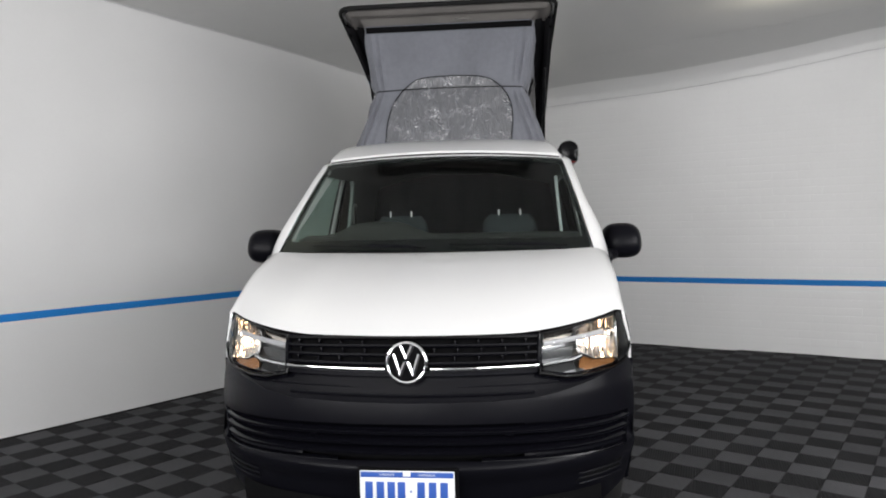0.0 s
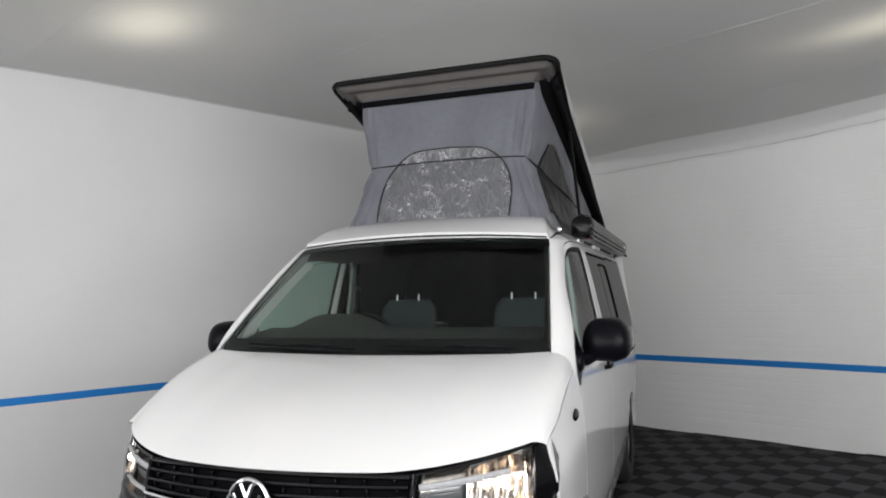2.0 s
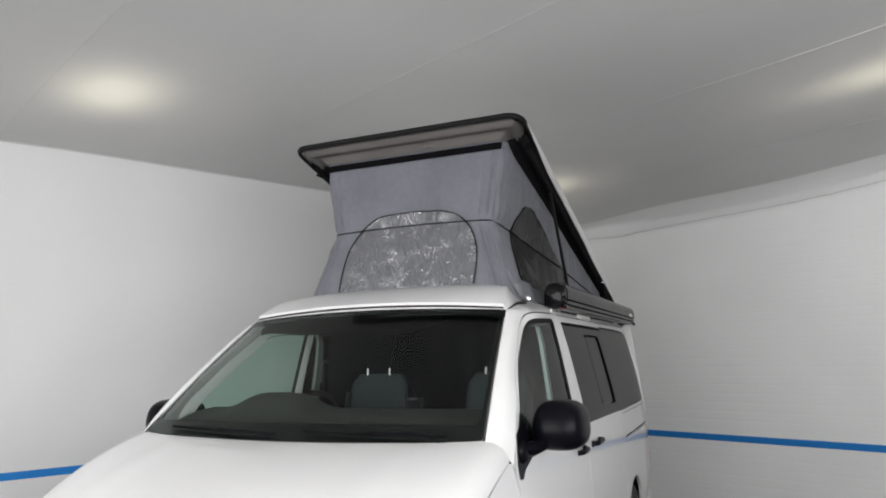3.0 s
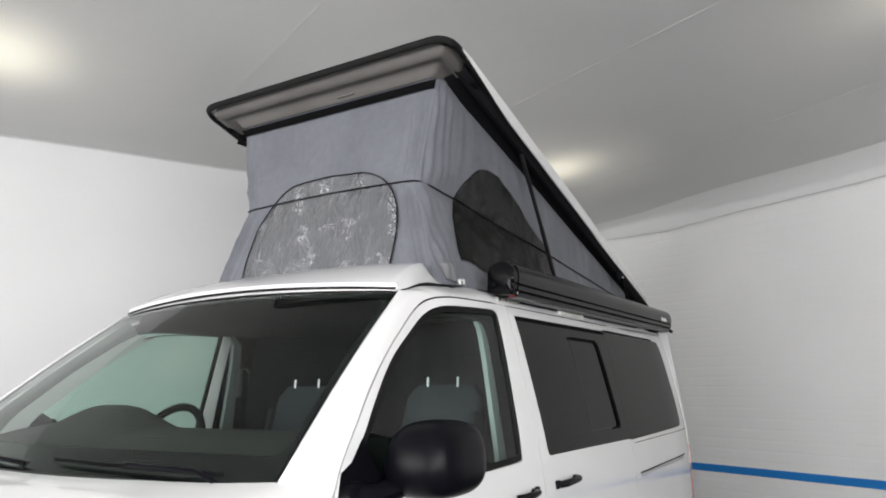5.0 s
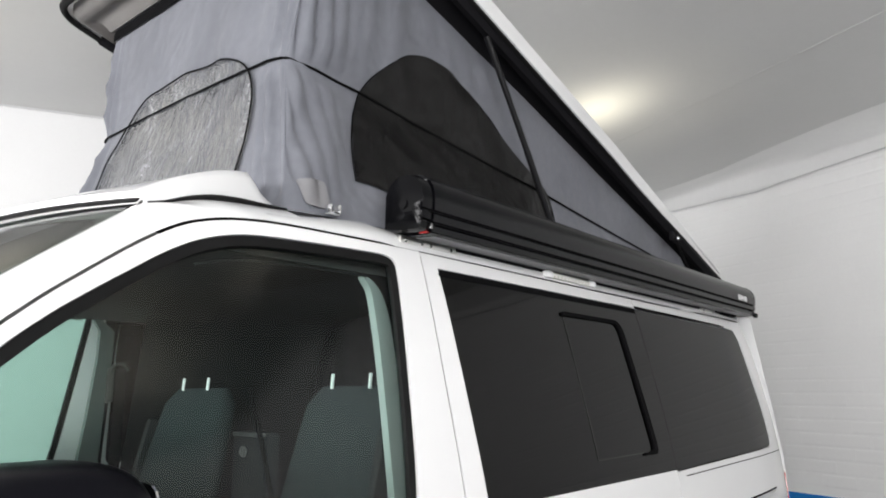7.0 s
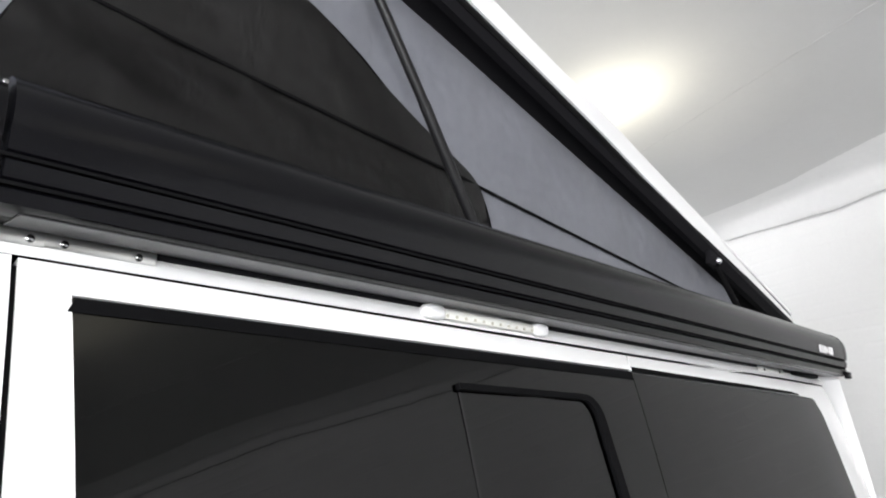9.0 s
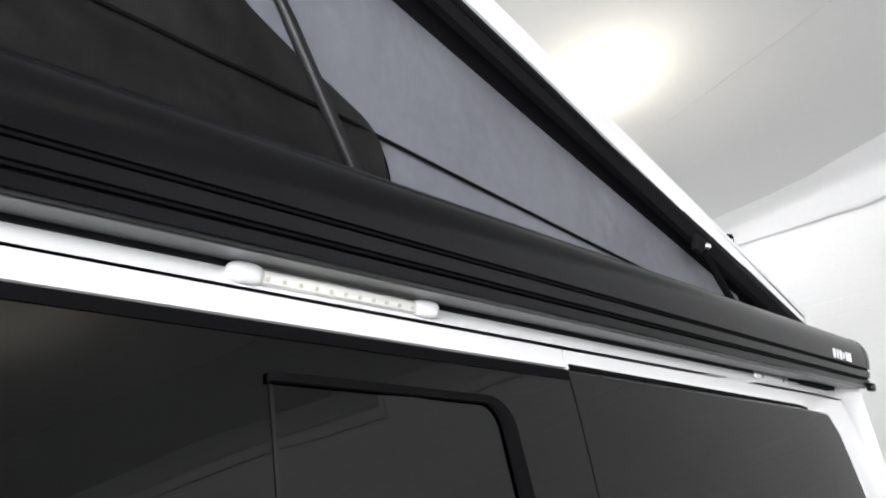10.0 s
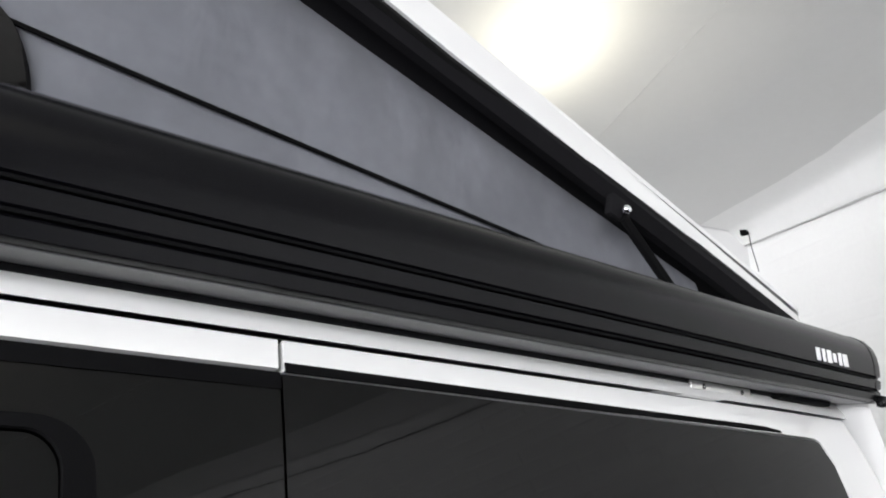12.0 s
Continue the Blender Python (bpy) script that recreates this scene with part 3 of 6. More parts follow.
# ---- the van ----
van = new("campervan")
van.location = (0, 2.4, FLOOR)
tagged(van, "white campervan with raised grey pop-top tent and black side awning", "campervan")

half_width = smooth_curve([0.0, 0.25, 0.5, 0.85, 1.0, 1.2, 1.5, 1.77, 1.86, 2.0], [0.875, 0.912, 0.953, 0.960, 0.954, 0.933, 0.878, 0.817, 0.79, 0.74])
taper = smooth_curve([0.2, 0.45, 0.75, 1.1, 4.5, 4.8, 5.0, 5.12], [0.965, 0.983, 0.997, 1.0, 1.0, 0.99, 0.970, 0.935])


def side(y, z):
    """The van's flank at one side; above the lamps the nose is narrower."""
    k, t = min(1.0, max(0.0, (z - 0.82) / 0.22)), min(1.0, max(0.0, (1.08 - y) / 0.68))
    tuck = 0.027 * k * k * (3 - 2 * k) * t
    a, b = min(1.0, max(0.0, (z - 1.35) / 0.25)), min(1.0, max(0.0, (1.85 - y) / 0.25))
    lean = 0.026 * a * a * (3 - 2 * a) * b * b * (3 - 2 * b)
    return float(half_width(z)) * float(taper(y)) - tuck - lean, y, z


nose = smooth_curve([0.1, 0.2, 0.3, 0.38, 0.41, 0.44, 0.46, 0.475, 0.6, 0.7, 0.76, 0.82, 0.86, 0.95, 1.02, 1.1], [0.12, 0.06, 0.0, -0.03, -0.050, -0.060, -0.052, -0.030, -0.045, -0.035, -0.012, 0.0, 0.0, 0.03, 0.07, 0.15])


def face(x, z):
    """The van's front."""
    return x, 0.33 * x * x + 0.25 * abs(x) ** 6 + float(nose(z)), z


def sunk(f, d):
    """A surface set back by d along y (front) or x (flank)."""
    if f is face:
        return lambda x, z: (x, face(x, z)[1] + d, z)
    return lambda y, z: (side(y, z)[0] - d, y, z)


def both(name, make, mat, label="", parent=van, angle=40):
    """A panel on each flank."""
    a = part(name, make, mat, parent, label, True, angle)
    b = part(name, mirrored(make), mat, parent, label, True, angle)
    return a, b


def hood_point(u, v):
    """u: across, from -1 to 1 (past 0.9 it turns down to the wing); v: from the front edge to the screen."""
    a = abs(u)
    x = min(a, 0.9) / 0.9 * (0.866 - 0.036 * v)
    yf = 0.045 + 0.33 * x * x + 0.25 * x ** 6
    zf = 0.956 + 0.056 * max(0.0, (x - 0.42) / 0.43) ** 1.5
    yr = 0.85 + 0.10 * (x / 0.82) ** 2
    zr = 1.262 + 0.012 * (x / 0.82) ** 2
    k = v + 0.62 * v * (1 - v) * (1 - 0.35 * v)
    y, z = yf + (yr - yf) * v, zf + (zr - zf) * k
    if a > 0.9:
        t = (a - 0.9) / 0.1
        y += 0.02 * t
        z1 = z - 0.014 - 0.061 * min(1.0, v / 0.3)
        x1 = side(y, z1)[0] - 0.002
        c, s = math.sin(t * math.pi / 2), 1 - math.cos(t * math.pi / 2)
        x, z = x + (x1 - x) * c, z + (z1 - z) * s
    z += 0.006 * math.exp(-((x - 0.55) / 0.08) ** 2) * math.sin(math.pi * v)
    return math.copysign(x, u), y, z


part("hood", loft([[hood_point(-1 + 2 * i / 80, v / 24) for v in range(25)] for i in range(81)]), PAINT, van, "", True, 60)
part("hood_edge", loft([[hood_point(u, 0), (hood_point(u, 0)[0], hood_point(u, 0)[1] + 0.012, hood_point(u, 0)[2] - 0.010), (hood_point(u, 0)[0] * 0.98, hood_point(u, 0)[1] + 0.05, hood_point(u, 0)[2] - 0.014)] for u in (-0.93 + 1.86 * i / 80 for i in range(81))]), MATT_BLACK, van)

# wings: from the lamp to the door, with the wheel arch cut out
AXLES = (0.92, 3.90)
WHEEL_Z = FLOOR + 0.335


def arch(y, r, z0, k=18):
    """Points of a wheel arch from back to front."""
    a0 = math.asin((z0 - WHEEL_Z) / r)
    return [(y + r * math.cos(a0 + (math.pi - 2 * a0) * i / k), WHEEL_Z + r * math.sin(a0 + (math.pi - 2 * a0) * i / k)) for i in range(k + 1)]


def wing_top(y):
    y0, y1 = hood_point(1.0, 0)[1], hood_point(1.0, 1)[1]
    v = min(1.0, max(0.0, (y - y0) / (y1 - y0)))
    return hood_point(1.0, v)[2]


wing = [(0.52, 0.36)] + [(0.50, 0.70), (0.466, 0.79), (0.460, 0.84), (0.456, 0.93), (0.450, 0.988)] + [(y, wing_top(y) - 0.0015) for y in (0.453, 0.475, 0.50, 0.55, 0.6, 0.7, 0.8, 0.9, 0.96)] + [(0.985, 1.19), (1.045, 1.02), (1.06, 0.80), (1.05, 0.66)]
front_arch = [p for p in arch(AXLES[0], 0.385, 0.40) if p[0] < 1.05]
wing = wing + front_arch
both("wing", patch(wing, side, (1, 0, 0), 0.05, thick=0.012), PAINT)

# front doors
DOOR_TOP = [(1.03, 1.17), (1.075, 1.275), (1.13, 1.345), (1.20, 1.415), (1.26, 1.470), (1.32, 1.520), (1.38, 1.568), (1.44, 1.617), (1.50, 1.661), (1.56, 1.704), (1.62, 1.742), (1.68, 1.771), (1.76, 1.789), (1.88, 1.798), (2.05, 1.802), (2.282, 1.806)]
_run = [0]
for _p, _q in zip(DOOR_TOP, DOOR_TOP[1:]):
    _run.append(_run[-1] + math.dist(_p, _q))
top_y, top_z = smooth_curve(_run, [p[0] for p in DOOR_TOP]), smooth_curve(_run, [p[1] for p in DOOR_TOP])


def door_top(t, off=0.0):
    """A place along the door's upper edge, off outwards from it."""
    s = t * _run[-1]
    y, z = float(top_y(s)), float(top_z(s))
    dy, dz = float(top_y(s + 0.01) - top_y(s - 0.01)), float(top_z(s + 0.01) - top_z(s - 0.01))
    k = math.hypot(dy, dz)
    return y - off * dz / k, z + off * dy / k


DOOR_TOP = [door_top(i / 40) for i in range(41)]
door_outline = [(1.065, 0.66), (1.20, 0.55), (1.27, 0.40), (1.30, 0.22), (2.288, 0.22), (2.294, 0.8), (2.297, 1.19), (2.288, 1.5)] + DOOR_TOP[::-1] + [(1.052, 1.02), (1.066, 0.80)]
door_hole = [(1.06, 1.213), (1.10, 1.262), (1.155, 1.322), (1.20, 1.370), (1.26, 1.433), (1.32, 1.487), (1.38, 1.540), (1.44, 1.588), (1.50, 1.629), (1.56, 1.668), (1.62, 1.707), (1.68, 1.739), (1.74, 1.758), (1.80, 1.767), (1.95, 1.774), (2.10, 1.779), (2.16, 1.780), (2.186, 1.768), (2.19, 1.74), (2.168, 1.48), (2.142, 1.225), (2.125, 1.203), (1.60, 1.203)]


def softened(poly, times=2):
    """An outline with its corners cut round."""
    for _ in range(times):
        out = []
        for i, p in enumerate(poly):
            q = poly[(i + 1) % len(poly)]
            out += [(0.75 * p[0] + 0.25 * q[0], 0.75 * p[1] + 0.25 * q[1]), (0.25 * p[0] + 0.75 * q[0], 0.25 * p[1] + 0.75 * q[1])]
        poly = out
    return poly


door_hole = softened(door_hole)
door_geo = patch(door_outline, side, (1, 0, 0), 0.05, [door_hole], thick=0.02)
far_hole = [(y + 0.05 * min(1.0, max(0.0, (y - 1.9) / 0.2)), z) for y, z in door_hole]
doors = [part("front_door", door_geo, PAINT, van, "", True, 40), part("front_door", mirrored(patch(door_outline, side, (1, 0, 0), 0.05, [far_hole], thick=0.02)), PAINT, van, "", True, 40)]


def inner(poly, k):
    """An outline shrunk by k towards its middle line."""
    c = np.mean(poly, 0)
    out, n = [], len(poly)
    for i in range(n):
        a, b = np.array(poly[i - 1]), np.array(poly[(i + 1) % n])
        t = b - a
        nn = np.array([-t[1], t[0]]) / max(1e-9, np.linalg.norm(t))
        p = np.array(poly[i])
        q = p + nn * k
        if np.linalg.norm(q - c) > np.linalg.norm(p - c):
            q = p - nn * k
        out.append(tuple(q))
    return out


def seal_of(hole):
    return patch(inner(hole, -0.002), sunk(side, 0.004), (1, 0, 0), 0.05, [inner(hole, 0.022)], thick=0.012)


def pane_of(hole):
    return patch(inner(hole, 0.012), sunk(side, 0.012), (1, 0, 0), 0.06, thick=0)


corner_geo = patch([(1.046, 1.125), (1.046, 1.18), (1.085, 1.285), (1.13, 1.305), (1.185, 1.358), (1.23, 1.28), (1.32, 1.225), (1.32, 1.20), (1.13, 1.15), (1.08, 1.118)], sunk(side, -0.002), (1, 0, 0), 0.05, thick=0.008)
for ob, m, hole in zip(doors, (lambda g: g, mirrored), (door_hole, far_hole)):
    part("window_seal", m(seal_of(hole)), RUBBER, ob, "black rubber window seal")
    part("window_pane", m(pane_of(hole)), DOOR_GLASS, ob, "clear green-tinted door glass").visible_shadow = False
    part("mirror_triangle", m(corner_geo), TRIM_BLACK, ob, "black plastic mirror corner")
    hx = side(2.2, 1.09)[0]
    part("door_handle", m(join(tube([(hx, 2.04, 1.088), (hx + 0.028, 2.055, 1.092), (hx + 0.034, 2.11, 1.095), (hx + 0.028, 2.165, 1.096), (hx, 2.18, 1.094)], 0.013, 8), rbox((hx + 0.001, 2.215, 1.094), (0.02, 0.035, 0.03), 0.008))), TRIM_BLACK, ob, "black plastic door handle")

# Black strip sunk into the gap between the doors, in place of its shade.
both("door_gap_strip", patch([(2.290, 0.24), (2.308, 0.24), (2.310, 1.19), (2.296, 1.795), (2.280, 1.795), (2.290, 1.19)], sunk(side, 0.004), (1, 0, 0), 0.06, thick=0.003), MATT_BLACK)

# sliding door with its long dark glass, and the quarter panel behind it
geo = patch([(2.302, 0.22), (3.515, 0.22), (3.522, 1.185), (2.406, 1.203), (2.388, 1.208), (2.380, 1.226), (2.342, 1.770), (3.506, 1.768), (3.5065, 1.800), (2.288, 1.804), (2.303, 1.19), (2.300, 0.8)], side, (1, 0, 0), 0.06, thick=0.02)
slides = both("sliding_door", geo, PAINT)
rear_arch = [p for p in arch(AXLES[1], 0.385, 0.24)]
quarter_outline = [(3.519, 0.22)] + rear_arch[::-1] + [(5.05, 0.24), (5.085, 0.7), (5.085, 1.0), (5.075, 1.2), (5.045, 1.42), (5.0, 1.6), (4.95, 1.72), (4.90, 1.80), (3.512, 1.800), (3.513, 1.766), (4.700, 1.752), (4.722, 1.745), (4.752, 1.70), (4.795, 1.35), (4.79, 1.215), (4.775, 1.19), (4.74, 1.178), (3.526, 1.178)]
quarters = both("quarter_panel", patch(quarter_outline, side, (1, 0, 0), 0.06, thick=0.02), PAINT)
pane1 = patch([(2.374, 1.196), (3.5205, 1.186), (3.5075, 1.764), (2.345, 1.768), (2.338, 1.76), (2.368, 1.205)], sunk(side, 0.001), (1, 0, 0), 0.08, thick=0.004)
pane2 = patch([(3.5235, 1.184), (4.74, 1.182), (4.772, 1.194), (4.786, 1.217), (4.79, 1.35), (4.748, 1.698), (4.718, 1.742), (4.70, 1.748), (3.5105, 1.762)], sunk(side, 0.001), (1, 0, 0), 0.08, thick=0.004)
bend = [radians(90 - 84 * i / 10) for i in range(11)]
vent_outline = [(2.925, 1.707)] + [(3.280 + 0.056 * math.cos(a), 1.653 + 0.051 * math.sin(a)) for a in bend] + [(3.378, 1.285), (3.376, 1.262), (3.362, 1.252), (3.28, 1.253), (3.28, 1.262), (3.338, 1.263), (3.347, 1.268), (3.350, 1.285)]
vent_outline += [(3.277 + 0.034 * math.cos(a), 1.653 + 0.040 * math.sin(a)) for a in bend[::-1]] + [(2.925, 1.696)]
vent_geo = patch(vent_outline, sunk(side, -0.008), (1, 0, 0), 0.05, thick=0.009)
vent_thin = join(patch([(2.95, 1.2625), (3.346, 1.2595), (3.346, 1.2625), (2.95, 1.2655)], sunk(side, -0.0005), (1, 0, 0), 0.05, thick=0.002), patch([(2.926, 1.70), (2.931, 1.70), (2.952, 1.265), (2.947, 1.265)], sunk(side, -0.0005), (1, 0, 0), 0.05, thick=0.002))
vent_pane = patch([(2.931, 1.695)] + [(3.277 + 0.035 * math.cos(a), 1.653 + 0.041 * math.sin(a)) for a in bend] + [(3.350, 1.285), (3.345, 1.264), (2.952, 1.267)], sunk(side, 0.0), (1, 0, 0), 0.07, thick=0.0005)
for ob, m in zip(slides, (lambda g: g, mirrored)):
    p = part("window_pane", m(pane1), PRIVACY_GLASS, ob, "dark privacy glass, flush bonded")
    part("pane_border", m(patch([(2.338, 1.751), (3.5085, 1.746), (3.5078, 1.763), (2.346, 1.767)], sunk(side, -0.0006), (1, 0, 0), 0.08, thick=0.001)), MATT_BLACK, p, "black printed border of the pane")
    part("vent_frame", m(vent_geo), MATT_BLACK, ob, "black rubber edge of a sliding vent pane")
    part("vent_edge", m(vent_thin), GLOSS_BLACK, ob)
    part("vent_pane", m(vent_pane), PRIVACY_GLASS, ob, "dark sliding vent pane")
    hx = side(2.5, 1.09)[0]
    part("door_handle", m(join(tube([(hx, 2.445, 1.085), (hx + 0.028, 2.46, 1.09), (hx + 0.034, 2.53, 1.093), (hx + 0.028, 2.60, 1.094), (hx, 2.615, 1.092)], 0.014, 8), rbox((hx + 0.001, 2.425, 1.088), (0.02, 0.04, 0.034), 0.008))), TRIM_BLACK, ob, "black plastic door handle")
for ob, m in zip(quarters, (lambda g: g, mirrored)):
    part("window_pane", m(pane2), PRIVACY_GLASS, ob, "dark privacy glass, flush bonded")
    # Black strip laid on the flank for the dark of the gap.
    part("upper_gap_strip", m(patch([(3.513, 1.7645), (4.50, 1.7560), (4.56, 1.7550), (4.56, 1.7600), (4.50, 1.7650), (3.513, 1.7750)], sunk(side, -0.0015), (1, 0, 0), 0.1, thick=0.003)), MATT_BLACK, ob, "black strip in place of the gap over the quarter glass")
    part("door_rail", m(patch([(3.62, 0.978), (4.71, 0.975), (4.71, 0.995), (3.62, 0.998)], sunk(side, -0.0015), (1, 0, 0), 0.1, thick=0.004)), SILVER, ob, "grey sliding door rail")
    # Black strip that stands for the shaded gap over the rail.
    part("rail_shadow_gap", m(patch([(3.62, 0.995), (4.72, 0.992), (4.72, 0.999), (3.62, 1.002)], sunk(side, -0.003), (1, 0, 0), 0.1, thick=0.004)), MATT_BLACK, ob)
    # Dark strip laid on the flank for the shade of a pressed crease.
    part("crease", m(patch([(3.60, 1.156), (5.05, 1.148), (5.05, 1.152), (3.60, 1.160)], sunk(side, -0.001), (1, 0, 0), 0.1, thick=0.003)), RUBBER, ob, "thin dark strip for the shade of a panel crease")
    part("tail_lamp", m(patch(rounded([(5.015, 0.66), (5.092, 0.66), (5.092, 1.03), (5.040, 1.03)], 0.015), sunk(side, -0.004), (1, 0, 0), 0.05, thick=0.02)), RED_LAMP, ob, "red tail lamp")

# dark shell behind the joints
both("inner_shell", patch([(1.0, 0.3), (2.29, 0.3), (3.45, 0.3), (3.5, 0.75), (4.3, 0.75), (4.9, 0.6), (4.9, 1.1), (2.37, 1.13), (2.30, 1.19), (2.225, 1.19), (1.10, 1.17)], sunk(side, 0.035), (1, 0, 0), 0.12, thick=0.004), MATT_BLACK)
for m, d in ((lambda g: g, 0.0), (mirrored, 0.06)):
    part("pillar_shell", m(patch([(2.20 + d, 1.18), (2.36, 1.18), (2.335, 1.78), (3.50, 1.775), (3.50, 1.81), (1.72, 1.82), (1.70, 1.785), (2.17 + d, 1.79), (2.225 + d, 1.76)], sunk(side, 0.03), (1, 0, 0), 0.12, thick=0.004)), MATT_BLACK, van)
both("rear_pillar_shell", patch([(3.47, 1.15), (3.56, 1.15), (3.56, 1.79), (3.47, 1.79)], sunk(side, 0.03), (1, 0, 0), 0.12, thick=0.004), MATT_BLACK)

# sills
both("sill", loft([[(side(y, 0.23)[0] - 0.005, y, 0.23), (side(y, 0.18)[0] - 0.01, y, 0.17), (0.80, y, 0.13)] for y in (1.32, 1.8, 2.4, 3.0, 3.50)]), PAINT)

# windscreen
def screen(u, v):
    hw = 0.832 + (0.722 - 0.832) * v
    bow = (0.105 - 0.02 * v) * (1 - u * u)
    return u * hw, 0.945 + (1.612 - 0.945) * v - bow + 0.02 * math.sin(math.pi * v) * 0, 1.272 + (1.806 - 1.272) * v + 0.022 * (1 - u * u) * v + (0.018 + 0.022 * (1 - u ** 4)) * math.sin(math.pi * v)


def screen_in(d):
    return lambda u, v: (screen(u, v)[0], screen(u, v)[1] + d * 0.6, screen(u, v)[2] - d * 0.8)


OUT = (0, -0.6, 0.8)
screen_edge = rounded([(-1, 0), (1, 0), (1, 1), (-1, 1)], 0.05)
part("windscreen", patch(screen_edge, screen, OUT, 0.12, thick=0), SCREEN_GLASS, van, "clear curved windscreen").visible_shadow = False
frit_hole = rounded([(-0.976, 0.095), (0.976, 0.095), (0.976, 0.93), (0.0, 0.955), (-0.976, 0.93)], 0.05)
part("windscreen_border", patch(screen_edge, screen_in(0.004), OUT, 0.1, [frit_hole], thick=0.003), GLOSS_BLACK, van, "black printed border of the windscreen")
part("cowl", loft([[(x, 0.85 + 0.10 * (x / 0.82) ** 2 + dy, 1.262 + 0.012 * (x / 0.82) ** 2 + dz) for dy, dz in ((-0.004, -0.012), (0.03, -0.004), (0.06, 0.006), (0.115, 0.012), (0.14, -0.02))] for x in (-0.83 + 1.66 * i / 24 for i in range(25))]), TRIM_BLACK, van, "black plastic scuttle panel")


def wiper(x0, x1, v1):
    rows = [Vector(screen((x0 + (x1 - x0) * i / 8) / 0.83, 0.012 + v1 * i / 8)) for i in range(9)]
    a, b = rows[0], rows[-1]
    path = [p + Vector((0, -0.012, 0.010)) for p in rows]
    w = part("wiper", tube(path, 0.0045, 6), MATT_BLACK, van, "black wiper blade")
    part("wiper_arm", tube([Vector((x0 * 0.9 + 0.04, 0.91, 1.272)), rows[1] + Vector((0, -0.018, 0.014)), rows[4] + Vector((0, -0.016, 0.016))], 0.007, 6), TRIM_BLACK, w)


wiper(0.70, 0.10, 0.022)
wiper(-0.02, -0.64, 0.026)

# front pillars: between the screen and the door frame, then on along the fairing's foot
foot_z = smooth_curve([1.60, 1.655, 1.69, 1.742, 1.785, 1.83, 1.868, 1.925], [1.805, 1.817, 1.829, 1.841, 1.846, 1.849, 1.851, 1.854])


def fairing_foot(q):
    """The outer lower edge of the fairing, from the screen's corner back to the tent."""
    y = 1.625 + 0.30 * q
    return Vector((0.742 - 0.012 * max(0.0, 1 - q * 4), y, float(foot_z(y))))


pil = []
for i in range(71):
    w = 0.02 + 0.76 * i / 70
    y, z = door_top(w, 0.0055)
    o = Vector(side(y, z))
    t = (w - 0.02) / 0.625
    if t < 0.06:
        o += Vector((0, -0.03, -0.02)) * (1 - t / 0.06)
    n = Vector(screen(1.012, min(1.0, t))) + Vector((0, 0, 0.002))
    if t > 1:
        q = (w - 0.645) / 0.135
        e = fairing_foot(q) + Vector((0, 0, -0.004))
        n = n.lerp(e, min(1.0, q / 0.12))
    bow = 0.020 if t < 1 else 0.020 - 0.012 * min(1.0, (t - 1) / 0.1)
    row = []
    for k in range(11):
        s = k / 10
        row.append(o.lerp(n, s) + Vector((0.45, -0.5 if t < 1 else -0.1, 0.45)) * (bow * math.sin(math.pi * s)))
    pil.append(row + [n + Vector((-0.05, 0.01, 0.0))] if t > 1 else row + [n + Vector((-0.001, 0.001, -0.001))])
both("front_pillar", loft(pil), PAINT, angle=70)
inner_edge = smooth_curve([0, 0.12, 0.3, 0.5, 0.7, 0.85, 1.0], [1.16, 1.22, 1.32, 1.43, 1.54, 1.62, 1.70])
inner_high = smooth_curve([1.16, 1.22, 1.32, 1.43, 1.54, 1.62, 1.70], [1.27, 1.385, 1.480, 1.575, 1.650, 1.702, 1.742])
lin = []
for i in range(25):
    v = i / 24
    a = Vector(screen(0.99, 0.03 + 0.95 * v)) + Vector((-0.005, 0.02, -0.022))
    y = float(inner_edge(v))
    c = Vector(side(y, float(inner_high(y)))) + Vector((-0.030, 0.015, -0.012))
    lin.append([a.lerp(c, k / 6) + Vector((-0.4, -0.1, -0.1)) * (0.018 * math.sin(math.pi * k / 6)) for k in range(7)])
part("pillar_lining", loft(lin), PILLAR_PALE, van, "pale grey lining of the front pillar")
wide = [r + [r[-1] + Vector((-0.012, 0.03, -0.005)), r[-1] + Vector((-0.018, 0.075, -0.012))] for r in lin]
part("pillar_lining", mirrored(loft(wide)), PILLAR_PALE, van, "pale grey lining of the front pillar")

# roof edge along the van and roof skin
def rail_row(y):
    t, k = float(taper(y)), min(1.0, max(0.0, (y - 1.90) / 0.26))
    k = 0.62 + 0.38 * k
    low = float(np.interp(y, [p[0] for p in DOOR_TOP], [p[1] for p in DOOR_TOP])) + (0.0055 if y < 2.2 else 0.001)
    return [(x * t, y, low + k * dz) for x, dz in ((0.8065, 0), (0.8035, 0.010), (0.797, 0.021), (0.786, 0.033), (0.766, 0.046), (0.735, 0.060), (0.70, 0.070), (0.60, 0.082))]


both("roof_rail", loft([rail_row(1.84 + 3.10 * i / 60) for i in range(61)]), PAINT)
part("roof_skin", loft([[(x, y, 1.908 + 0.01 * (1 - (x / 0.62) ** 2) - 0.012) for x in (-0.62, -0.3, 0, 0.3, 0.62)] for y in (2.0, 2.4, 3.2, 4.0, 4.9)]), PAINT, van)
part("tailgate", loft([[(x * (1 - 0.10 * max(0, z - 1.1)), 5.080 - 0.20 * max(0.0, z - 1.05) ** 1.3 + 0.03 * (1 - (x / 0.93) ** 2), z) for x in (-0.91, -0.6, -0.3, 0, 0.3, 0.6, 0.91)] for z in (0.24, 0.5, 0.8, 1.1, 1.25, 1.4, 1.55, 1.7, 1.80, 1.88)]), PAINT, van)
